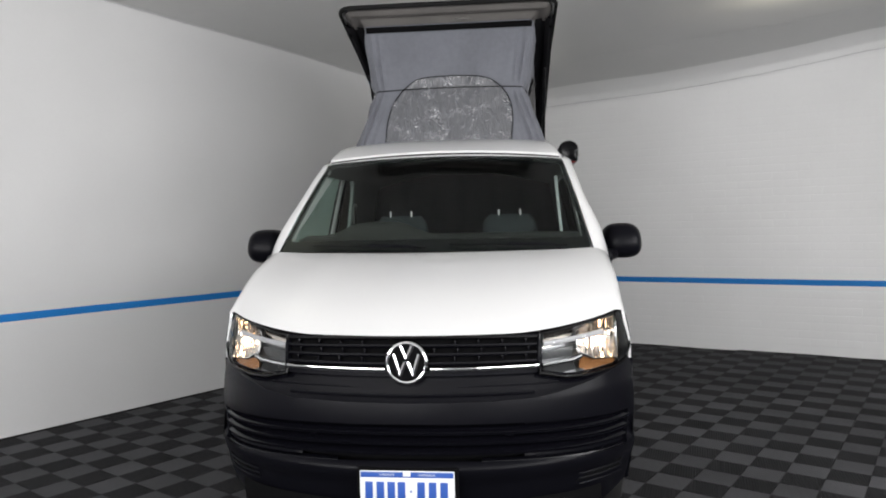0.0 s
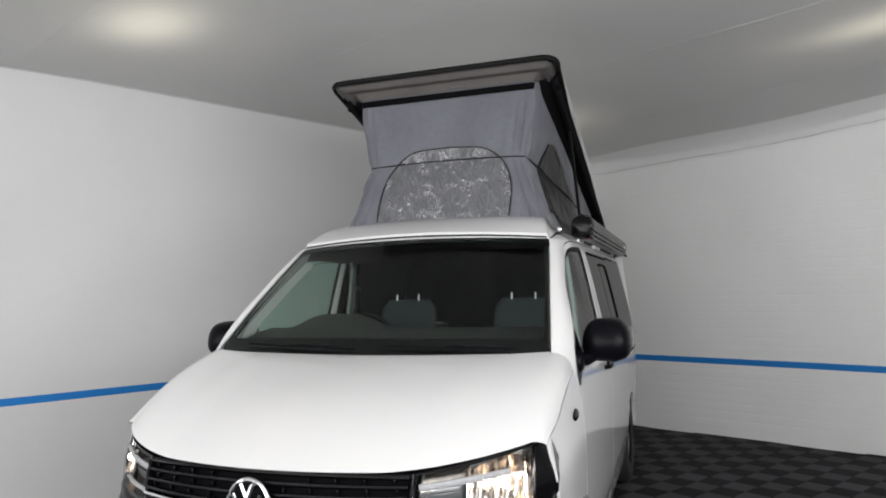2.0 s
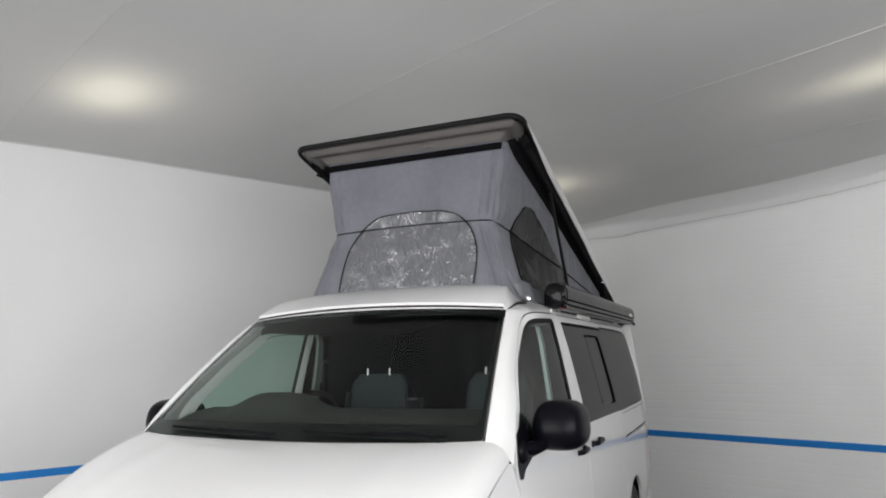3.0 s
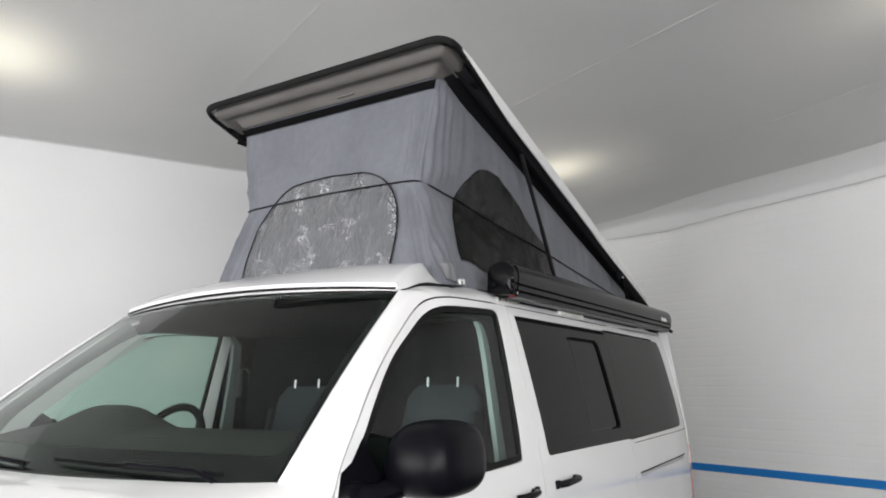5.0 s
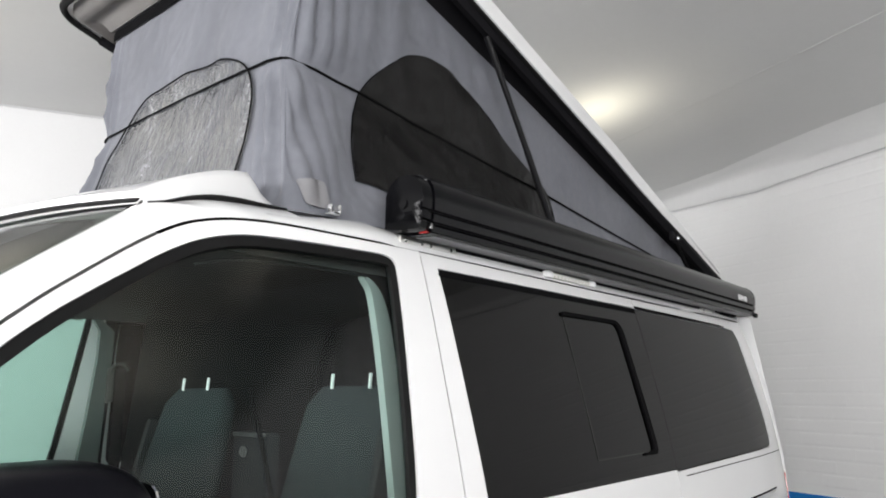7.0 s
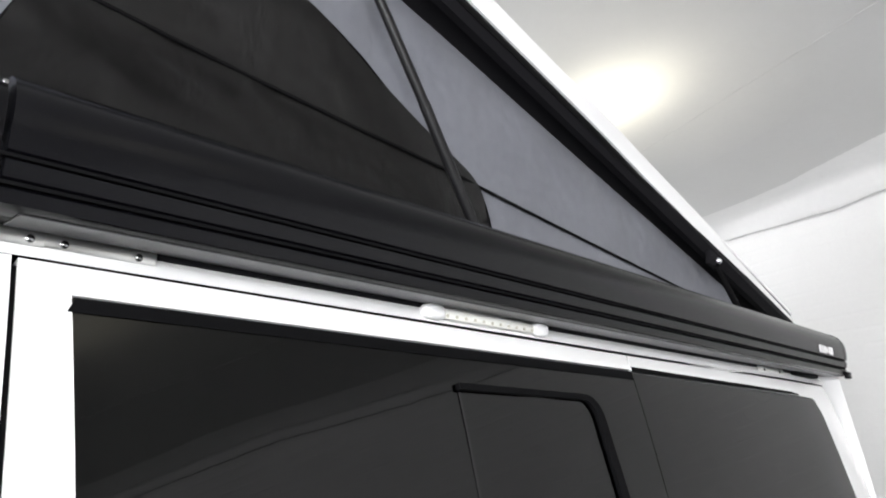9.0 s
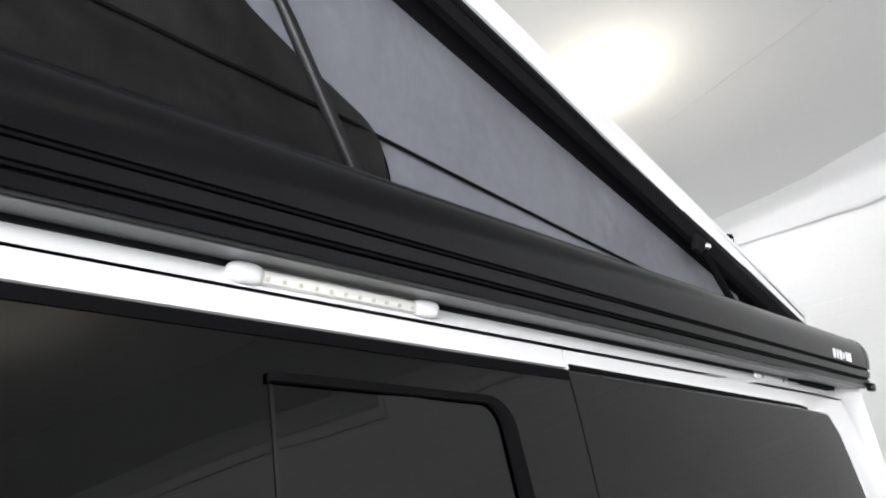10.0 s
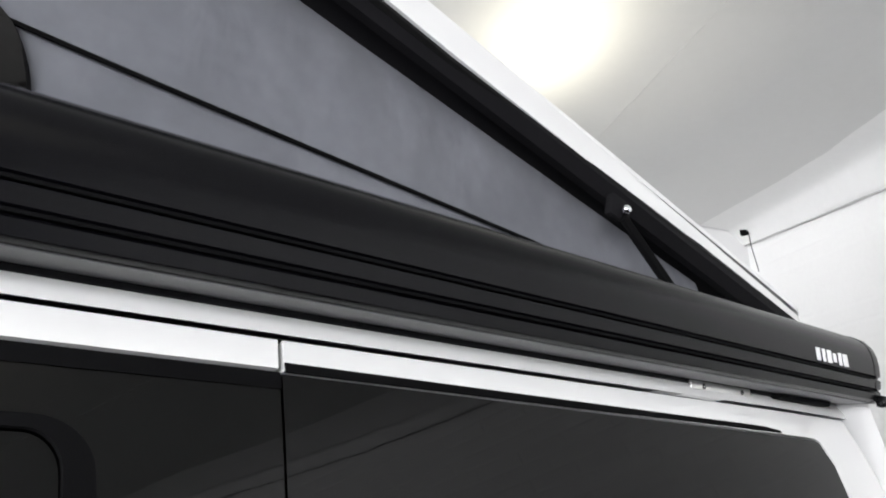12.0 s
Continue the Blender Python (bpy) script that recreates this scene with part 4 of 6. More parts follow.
part("rear_bumper", rbox((0, 5.10, 0.42), (1.78, 0.10, 0.30), 0.04), TRIM_BLACK, van)

# white moulding in front of the tent
def cap_point(u, v):
    a = abs(u)
    y0, z0 = 1.618 - 0.085 * (1 - u * u), 1.833 + 0.023 * (1 - u * u)
    x0 = 0.716
    y1, z1, x1 = 1.955 - 0.07 * u ** 4, 1.974 - 0.03 * u ** 4, 0.655
    k = math.sin(v * math.pi / 2) ** 0.9
    x = a * (x0 + (x1 - x0) * v)
    y = y0 + (y1 - y0) * v
    z = z0 + (z1 - z0) * (0.35 * v + 0.65 * k) + 0.006 * (1 - u * u)
    return math.copysign(x, u), y, z


def cap_skin(u, v):
    """The fairing, with its ends rolling down on to the roof edge past u = 1."""
    a = abs(u)
    if a <= 1:
        return cap_point(u, v)
    e = Vector(cap_point(1.0, v))
    t = (a - 1) / 0.3
    o = fairing_foot(v)
    drop = 1 - max(0.0, 1 - t) ** 1.8
    p = Vector((e.x + (o.x - e.x) * t, e.y + (o.y - e.y) * t, e.z + (o.z - e.z) * drop))
    return math.copysign(p.x, u), p.y, p.z


rows = []
for i in range(79):
    u = -1.3 + 2.6 * i / 78
    r = [cap_skin(u, j / 14) for j in range(15)]
    p = r[0]
    rows.append([(p[0], p[1] + 0.02, p[2] - 0.018), (p[0], p[1] + 0.004, p[2] - 0.014)] + r + [(r[-1][0], r[-1][1] + 0.015, r[-1][2] - 0.012), (r[-1][0], r[-1][1] + 0.02, r[-1][2] - 0.035)])
part("roof_moulding", loft(rows), PAINT, van, "white moulded fairing in front of the tent", True, 60)
seam = [fairing_foot(i / 20) + Vector((0.004, 0, -0.001)) for i in range(21)]
both("moulding_joint", tube(seam, lambda t: 0.0022 + 0.0048 * math.sin(math.pi * t) ** 2, 6), RUBBER, "dark joint under the fairing")
part("screen_joint", tube([(cap_point(-1 + 2 * i / 30, 0)[0], cap_point(-1 + 2 * i / 30, 0)[1] - 0.002, cap_point(-1 + 2 * i / 30, 0)[2] - 0.019) for i in range(31)], 0.005, 6), RUBBER, van)
part("roof_front", loft([[(screen(u, 1.0)[0], screen(u, 1.0)[1] + 0.0, screen(u, 1.0)[2] + 0.0), (screen(u, 1.0)[0], screen(u, 1.0)[1] + 0.012, screen(u, 1.0)[2] + 0.014), (cap_point(u, 0)[0], cap_point(u, 0)[1] + 0.012, cap_point(u, 0)[2] - 0.018)] for u in (-1 + 2 * i / 30 for i in range(31))]), PAINT, van)

# ---- front end ----
HEAD = [(0.520, 0.796), (0.530, 0.950), (0.60, 0.958), (0.70, 0.974), (0.80, 0.992), (0.850, 1.004), (0.890, 1.014), (0.910, 1.012), (0.922, 0.985), (0.933, 0.94), (0.938, 0.89), (0.936, 0.84), (0.922, 0.806), (0.89, 0.786), (0.84, 0.775), (0.72, 0.768), (0.63, 0.772)]
part("nose_backing", patch([(-0.84, 0.25), (0.84, 0.25), (0.84, 0.96), (0, 0.94), (-0.84, 0.96)], sunk(face, 0.13), (0, -1, 0), 0.12, thick=0.005), MATT_BLACK, van)

grille = part("grille", patch(rounded([(-0.518, 0.826), (0.518, 0.826), (0.522, 0.942), (0, 0.952), (-0.522, 0.942)], 0.012), sunk(face, 0.035), (0, -1, 0), 0.08, thick=0.004), MATT_BLACK, van, "black slatted radiator grille")
for z in (0.848, 0.880, 0.911, 0.939):
    rows = []
    for i in range(41):
        x = -0.515 + 1.03 * i / 40
        zz = z + 0.012 * (1 - (x / 0.52) ** 2) * (z - 0.83) / 0.12
        p = face(x, zz)
        rows.append([(x, p[1] + 0.03, zz + 0.002), (x, p[1] + 0.002, zz + 0.007), (x, p[1] - 0.001, zz), (x, p[1] + 0.006, zz - 0.008), (x, p[1] + 0.03, zz - 0.006)])
    part("slat", loft(rows), GLOSS_BLACK if z > 0.93 else TRIM_SATIN, grille)
for row, z in enumerate((0.861, 0.893, 0.923)):
    for i in range(-5, 6):
        x = i * 0.094 + (0.012 if row == 1 else 0)
        if abs(x) > 0.10 and abs(x) < 0.51:
            p = face(x, z + 0.006)
            part("rib", rbox((x, p[1] + 0.018, z + 0.005), (0.006, 0.024, 0.020), 0.002), TRIM_SATIN, grille)
for sgn in (-1, 1):
    path = [face(sgn * x, 0.829) for x in (0.09 + 0.43 * i / 12 for i in range(13))]
    part("chrome_strip", tube([(x, y - 0.006, z) for x, y, z in path], 0.0075, 8, (0.7, 1)), CHROME, grille, "bright chrome strip")
part("grille_frame", patch([(-0.532, 0.800), (0.532, 0.800), (0.536, 0.950), (0.0, 0.957), (-0.536, 0.950)], sunk(face, 0.006), (0, -1, 0), 0.06, [[(-0.518, 0.818), (0.518, 0.818), (0.522, 0.942), (0, 0.950), (-0.522, 0.942)]], thick=0.02), TRIM_BLACK, grille)

BADGE_CHROME = material("satin_chrome", (0.62, 0.62, 0.63), rough=0.14, metal=1.0, vary=0.05)

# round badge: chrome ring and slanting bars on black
bc = Vector((0.0, -0.02, 0.860))
ring = []
for i in range(41):
    a = 2 * math.pi * i / 40
    ring.append((bc.x + 0.077 * math.cos(a), bc.y + 0.006 * math.sin(a), bc.z + 0.077 * math.sin(a)))
badge = part("badge", tube(ring, 0.0078, 8), BADGE_CHROME, van, "round chrome badge on the grille")
disc = [[(bc.x + r * math.cos(2 * math.pi * i / 32), bc.y + d, bc.z + r * math.sin(2 * math.pi * i / 32)) for i in range(32)] for r, d in ((0.076, 0.002), (0.05, -0.004), (0.001, -0.006))]
part("badge_disc", loft(disc, True), MATT_BLACK, badge)
for x0, z0, x1, z1 in ((-0.052, 0.036, -0.026, -0.050), (-0.026, -0.050, -0.004, 0.004), (0.004, 0.004, 0.026, -0.050), (0.026, -0.050, 0.052, 0.036), (-0.024, 0.066, -0.002, 0.018), (0.002, 0.018, 0.024, 0.066)):
    part("badge_bar", tube([(bc.x + x0, bc.y - 0.006, bc.z + z0), (bc.x + x1, bc.y - 0.006, bc.z + z1)], 0.0084, 6), BADGE_CHROME, badge)

# bumper with its slatted lower intake
INTAKE = [(-0.905, 0.44), (-0.6, 0.462), (0.0, 0.475), (0.6, 0.462), (0.905, 0.44), (0.918, 0.585), (0.60, 0.612), (0.0, 0.622), (-0.60, 0.612), (-0.918, 0.585)]
bump_outline = [(-0.80, 0.20), (0.0, 0.19), (0.80, 0.20), (0.90, 0.26), (0.948, 0.42), (0.952, 0.62), (0.945, 0.765), (0.93, 0.800), (0.86, 0.772), (0.74, 0.745), (0.60, 0.719), (0.50, 0.706), (0.30, 0.703), (0.0, 0.702), (-0.30, 0.703), (-0.50, 0.706), (-0.60, 0.719), (-0.74, 0.745), (-0.86, 0.772), (-0.93, 0.800), (-0.945, 0.765), (-0.952, 0.62), (-0.948, 0.42), (-0.90, 0.26)]
bumper = part("front_bumper", patch(bump_outline, face, (0, -1, 0), 0.03, [INTAKE], thick=0.02, grid=0.014), TRIM_BLACK, van, "grained black plastic front bumper", True, 50)
both("bumper_return", loft([[(face(0.93 + 0.015 * math.sin((z - 0.2) / 0.6 * 3.1), z)[0] - 0.004, face(0.945, z)[1] - 0.012, z), (side(0.5, z)[0] + 0.006, 0.47, z), (side(0.53, z)[0] + 0.004, 0.535, z)] for z in (0.24, 0.35, 0.45, 0.55, 0.65, 0.74, 0.79)]), TRIM_BLACK)
shelf_low = smooth_curve([0.0, 0.30, 0.50, 0.60, 0.74, 0.86, 0.92], [0.702, 0.703, 0.706, 0.719, 0.745, 0.772, 0.792])
shelf_top = smooth_curve([0.0, 0.45, 0.56, 0.66, 0.80, 0.88, 0.92], [0.822, 0.806, 0.795, 0.778, 0.779, 0.788, 0.800])
rows = []
for i in range(93):
    x = -0.92 + 1.84 * i / 92
    lo, hi = float(shelf_low(abs(x))), float(shelf_top(abs(x)))
    y0 = face(x, lo)[1]
    rows.append([(x, y0 + 0.001, lo), (x, y0 + 0.012, lo + 0.010)] + [(x, y0 + 0.012 + 0.050 * k / 4, lo + 0.010 + (hi - lo - 0.010) * k / 4) for k in range(1, 5)])
part("upper_shelf", loft(rows), TRIM_SATIN, bumper, "smooth sloping shelf over the bumper")
for k, (z, w) in enumerate(((0.728, 0.50), (0.752, 0.60), (0.776, 0.62), (0.800, 0.50))):
    part("recess_slat", tube([(x, face(x, z)[1] + 0.006 + 0.012 * k, z + 0.010 * (1 - (x / 0.7) ** 2) * k / 3) for x in (-w + 2 * w * i / 24 for i in range(25))], 0.0055, 6), TRIM_BLACK, bumper)
for sgn in (-1, 1):
    step = []
    for i in range(25):
        x = 0.29 + 0.62 * i / 24
        zt = 0.474 - 0.030 * (x / 0.9) ** 2
        y = face(x, 0.50)[1]
        step.append([(sgn * x, y + 0.020, zt + 0.004), (sgn * x, y - 0.006, zt), (sgn * x, y - 0.020, zt - 0.024), (sgn * x, y - 0.018, zt - 0.034), (sgn * x, y + 0.004, zt - 0.050)])
    part("bumper_step", loft(step), TRIM_SATIN, bumper, "smooth ledge below the air intake")
    for k in range(3):
        z = 0.372 - 0.024 * k
        part("fog_slat", tube([(sgn * x, face(x, z)[1] - 0.003, z - 0.02 * (x - 0.68)) for x in (0.68 + 0.022 * j for j in range(10))], 0.0035, 6), TRIM_BLACK, bumper)
part("intake_backing", patch([(-0.47, 0.46), (0.47, 0.46), (0.47, 0.63), (-0.47, 0.63)], sunk(face, 0.09), (0, -1, 0), 0.1, thick=0.004), MATT_BLACK, bumper)
for sgn in (-1, 1):
    part("intake_blank", patch([(sgn * 0.46, 0.44), (sgn * 0.93, 0.42), (sgn * 0.93, 0.61), (sgn * 0.46, 0.63)], sunk(face, 0.045), (0, -1, 0), 0.06, thick=0.01), TRIM_BLACK, bumper)
    part("fog_recess", patch([(sgn * 0.66, 0.335), (sgn * 0.87, 0.345), (sgn * 0.88, 0.385), (sgn * 0.72, 0.36)], sunk(face, -0.002), (0, -1, 0), 0.04, thick=0.004), MATT_BLACK, bumper)
    part("tow_hook_cover", rbox((sgn * 0.40, face(0.4, 0.56)[1] + 0.035, 0.575), (0.03, 0.03, 0.03), 0.004), TRIM_BLACK, bumper)
for z in (0.505, 0.547, 0.588):
    rows = []
    for i in range(61):
        x = -0.925 + 1.85 * i / 60
        zz = z - 0.030 * (x / 0.9) ** 2
        y = face(x, zz)[1]
        rows.append([(x, y + 0.05, zz + 0.018), (x, y + 0.016, zz + 0.014), (x, y - 0.002, zz + 0.001), (x, y + 0.002, zz - 0.010), (x, y + 0.05, zz - 0.014)])
    part("intake_slat", loft(rows), TRIM_SATIN, bumper)
part("lower_lip", loft([[(x, face(x, 0.30)[1] + dy, 0.30 + dz) for dy, dz in ((0.0, -0.10), (-0.014, -0.05), (-0.01, 0.0))] for x in (-0.78 + 1.56 * i / 30 for i in range(31))]), MATT_BLACK, bumper)

# number plate: characters as plain bars
plate = part("number_plate", rbox((0, -0.068, 0.380), (0.372, 0.006, 0.134), 0.003), PLATE_WHITE, van, "white number plate with a blue top band and blue bars")
part("plate_band", rbox((0, -0.0725, 0.433), (0.364, 0.002, 0.022), 0.0009), PLATE_BLUE, plate)
part("plate_surround", patch(rounded([(-0.20, 0.30), (0.20, 0.30), (0.20, 0.455), (-0.20, 0.455)], 0.01), lambda x, z: (x, -0.062, z), (0, -1, 0), 0.1, thick=0.02), MATT_BLACK, plate)
for x in (-0.150, -0.105, -0.062, -0.022, 0.055, 0.100, 0.145):
    part("plate_bar", rbox((x, -0.0722, 0.368), (0.030, 0.002, 0.074), 0.0009), PLATE_BLUE, plate, "plain blue bar")
part("plate_dot", rbox((0.016, -0.0722, 0.368), (0.008, 0.002, 0.008), 0.0009), PLATE_BLUE, plate)
part("plate_emblem", rbox((0.0, -0.0742, 0.436), (0.030, 0.0012, 0.018), 0.0005), PLATE_WHITE, plate)


def lettering(text, x, z, size, parent, mat):
    cu = bpy.data.curves.new("lettering", "FONT")
    cu.body, cu.size, cu.align_x, cu.align_y = text, size, "CENTER", "CENTER"
    tmp = bpy.data.objects.new("lettering", cu)
    scene.collection.objects.link(tmp)
    me = bpy.data.meshes.new_from_object(tmp.evaluated_get(bpy.context.evaluated_depsgraph_get()))
    bpy.data.objects.remove(tmp)
    me.transform(pose(x, -0.0742, z, 90, 0, 0))
    me.materials.clear()
    me.materials.append(mat)
    ob = new("lettering", me)
    ob.parent = parent
    return ob


lettering("WESTERN", -0.078, 0.433, 0.013, plate, PLATE_WHITE)
lettering("AUSTRALIA", 0.078, 0.433, 0.013, plate, PLATE_WHITE)

# head lamps
BULB = emitter("lamp_bulb", (1.0, 0.74, 0.46), 20.0)
LIGHT_GUIDE = material("frosted_light_guide", (0.36, 0.36, 0.37), rough=0.3, vary=0.1)
DARK_CHROME = material("lamp_bezel", (0.24, 0.245, 0.25), rough=0.38, metal=0.7, vary=0.15, grain=40)
REFLECTOR = material("lamp_reflector", (0.70, 0.64, 0.59), rough=0.2, metal=1.0, vary=0.3, grain=60)
for m in (lambda g: g, mirrored):
    lamp = part("headlamp", m(patch(HEAD, sunk(face, 0.085), (0, -1, 0), 0.05, thick=0.005)), DARK_CHROME, van, "lit head lamp with clear lens and amber indicator")
    rim_path = [face(x, z) for x, z in HEAD + HEAD[:1]]
    part("lamp_rim", m(loft([[(x, y + 0.001, z), (x, y + 0.085, z)] for x, y, z in rim_path])), MATT_BLACK, lamp)
    part("lamp_edge", m(tube([(x, y + 0.002, z) for x, y, z in rim_path], 0.006, 6)), GLOSS_BLACK, lamp)
    part("side_cover", m(patch([(0.872, 0.790), (0.918, 0.812), (0.932, 0.845), (0.934, 0.89), (0.929, 0.94), (0.918, 0.983), (0.905, 1.006), (0.868, 1.002), (0.874, 0.94), (0.876, 0.87)], sunk(face, 0.006), (0, -1, 0), 0.04, thick=0.004)), GLOSS_BLACK, lamp)

    def flute(x, z):
        p = face(x, z)
        r = math.hypot((x - 0.785) / 0.10, (z - 0.895) / 0.085)
        return x, p[1] + 0.075 - 0.045 * min(1.3, r) ** 2 + 0.0040 * math.sin(x * 520) + 0.004 * math.copysign(1, math.sin((x + 0.3 * z) * 95)), z
    part("reflector", m(patch([(0.678, 0.952), (0.76, 0.972), (0.860, 0.990), (0.868, 0.815), (0.755, 0.826), (0.680, 0.862)], flute, (0, -1, 0), 0.005, thick=0.002)), REFLECTOR, lamp, "bright fluted lamp reflector")
    part("bulb", m(blob((0.785, face(0.785, 0.895)[1] + 0.045, 0.895), (0.017, 0.02, 0.017), 2)), BULB, lamp, "glowing halogen bulb")
    part("reflector_edge", m(tube([(x, face(x, z)[1] + 0.022, z) for x, z in ((0.682, 0.945), (0.682, 0.866), (0.755, 0.826), (0.868, 0.811), (0.868, 0.965))], 0.004, 6)), CHROME, lamp)

    def park(x, z):
        p = face(x, z)
        return x, p[1] + 0.05 + 0.25 * abs(z - 0.905), z
    part("side_reflector", m(patch([(0.540, 0.885), (0.668, 0.905), (0.675, 0.958), (0.545, 0.944)], park, (0, -1, 0), 0.03, thick=0.002)), REFLECTOR, lamp)
    part("light_bar", m(tube([(x, face(x, 0.91 + 0.03 * (x - 0.54))[1] + 0.025, 0.905 + 0.10 * (x - 0.54)) for x in (0.54, 0.60, 0.66, 0.72, 0.80)], 0.009, 8, (1, 1.3))), LIGHT_GUIDE, lamp, "frosted light bar")
    part("chrome_lip", m(tube([(x, face(x, z)[1] + 0.02, z) for x, z in ((0.535, 0.824), (0.60, 0.829), (0.66, 0.834), (0.70, 0.846))], 0.010, 8)), BADGE_CHROME, lamp)
    part("indicator", m(patch([(0.690, 0.795), (0.725, 0.782), (0.855, 0.790), (0.862, 0.808), (0.755, 0.822), (0.700, 0.842)], sunk(face, 0.035), (0, -1, 0), 0.02, thick=0.004)), AMBER, lamp, "amber indicator lens")
    part("lower_reflector", m(patch([(0.54, 0.80), (0.62, 0.782), (0.68, 0.79), (0.665, 0.822), (0.545, 0.815)], sunk(face, 0.04), (0, -1, 0), 0.03, thick=0.003)), CABIN_DARK, lamp)
    part("inner_bezel", m(patch([(0.536, 0.834), (0.660, 0.846), (0.668, 0.888), (0.538, 0.878)], lambda x, z: (x, face(x, z)[1] + 0.035 + 0.6 * (0.89 - z), z), (0, -1, 0), 0.03, thick=0.003)), DARK_CHROME, lamp, "dark silver lamp bezel")
    part("lens", m(patch(HEAD, sunk(face, 0.0), (0, -1, 0), 0.05, thick=0)), LENS, lamp, "clear lamp lens").visible_shadow = False

# side repeaters
both("side_repeater", blob((side(0.9, 1.025)[0], 0.885, 1.025), (0.014, 0.064, 0.026), 1.6), GLOSS_BLACK, "dark diamond-shaped side repeater")

# outside mirrors
def mirror_shape(p):
    x, y, z = p
    x *= 1 - (0.10 if x > 0 else 0.16) * max(0, z + 0.1)
    y *= 0.92 if y > 0 else 1.0 - 0.12 * max(0, z + 0.1)
    return x, y, z


for m in (lambda g: g, mirrored):
    mir = part("wing_mirror", m(blob((1.036, 1.350, 1.300), (0.113, 0.148, 0.100), 3.1, 36, 22, mirror_shape)), TRIM_BLACK, van, "black plastic wing mirror")
    part("mirror_arm", m(tube([(0.925, 1.13, 1.225), (0.955, 1.17, 1.222), (0.975, 1.24, 1.232), (0.995, 1.29, 1.25)], lambda t: 0.040 - 0.004 * t, 10, (1, 0.75))), TRIM_BLACK, mir)
    part("mirror_foot", m(blob((0.928, 1.12, 1.215), (0.030, 0.055, 0.045), 2.6)), TRIM_BLACK, mir)
    part("mirror_glass", m(patch(rounded([(0.958, 1.225), (1.096, 1.225), (1.090, 1.366), (0.965, 1.366)], 0.03), lambda x, z: (x, 1.4850, z), (0, 1, 0), 0.08, thick=0.003)), CHROME, mir)

# wheels
def wheel(y, s):
    rows, n = [], 40
    prof = [(0.205, -0.10), (0.235, -0.112), (0.29, -0.115), (0.325, -0.098), (0.335, -0.07), (0.335, 0.07), (0.325, 0.098), (0.29, 0.115), (0.235, 0.112), (0.205, 0.10)]
    for i in range(n + 1):
        a = 2 * math.pi * i / n
        rows.append([(s * (0.825 + d), y + r * math.cos(a), WHEEL_Z + r * math.sin(a)) for r, d in prof])
    rim_prof = [(0.206, 0.085), (0.19, 0.07), (0.17, 0.06), (0.09, 0.075), (0.06, 0.085), (0.03, 0.09), (0.001, 0.09)]
    w = part("wheel", loft(rows), TYRE, van, "black road wheel")
    rr = [[(s * (0.825 + d), y + r * math.cos(2 * math.pi * i / n), WHEEL_Z + r * math.sin(2 * math.pi * i / n)) for r, d in rim_prof] for i in range(n + 1)]
    part("rim", loft(rr), SILVER, w, "silver steel rim")
    housing = [[(s * x, y + 0.40 * math.cos(math.pi * i / 20), WHEEL_Z + 0.40 * math.sin(math.pi * i / 20)) for x in (0.90, 0.55)] for i in range(21)]
    part("wheel_housing", loft(housing), MATT_BLACK, van)


for y in AXLES:
    for s in (-1, 1):
        wheel(y, s)
part("underbody", rbox((0, 2.5, 0.22), (1.5, 4.3, 0.10), 0.03), MATT_BLACK, van)

# ---- cabin ----
def dash_point(u, t):
    x = -0.80 + 1.60 * u
    prof = ((0.93, 1.25), (1.05, 1.295), (1.22, 1.340), (1.38, 1.360), (1.46, 1.335), (1.47, 1.0))
    k = t * (len(prof) - 1)
    i = min(int(k), len(prof) - 2)
    y = prof[i][0] + (prof[i + 1][0] - prof[i][0]) * (k - i)
    z = prof[i][1] + (prof[i + 1][1] - prof[i][1]) * (k - i)
    z += 0.075 * math.exp(-((x + 0.36) / 0.23) ** 4) * math.exp(-((y - 1.36) / 0.13) ** 2)
    return x, y - 0.09 * (1 - (x / 0.8) ** 2) * (1 - t), z


part("dashboard", loft([[dash_point(i / 40, j / 24) for j in range(25)] for i in range(41)]), DASH, van, "dark grey plastic dashboard", True, 60)
wheel_c = Vector((-0.36, 1.56, 1.245))
tilt = radians(28)
ring = []
for i in range(37):
    a = 2 * math.pi * i / 36
    ring.append((wheel_c.x + 0.19 * math.cos(a), wheel_c.y + 0.19 * math.sin(a) * math.sin(tilt), wheel_c.z + 0.19 * math.sin(a) * math.cos(tilt)))
steer = part("steering_wheel", tube(ring, 0.016, 8), MATT_BLACK, van, "black steering wheel")
part("hub", blob((wheel_c.x, wheel_c.y - 0.02, wheel_c.z - 0.02), (0.075, 0.04, 0.06), 2.6), CABIN_DARK, steer)
for a in (-2.4, -0.7):
    part("spoke", tube([wheel_c, wheel_c + Vector((0.18 * math.cos(a), 0.18 * math.sin(a) * math.sin(tilt), 0.18 * math.sin(a) * math.cos(tilt)))], 0.016, 6, (1.4, 0.6)), MATT_BLACK, steer)


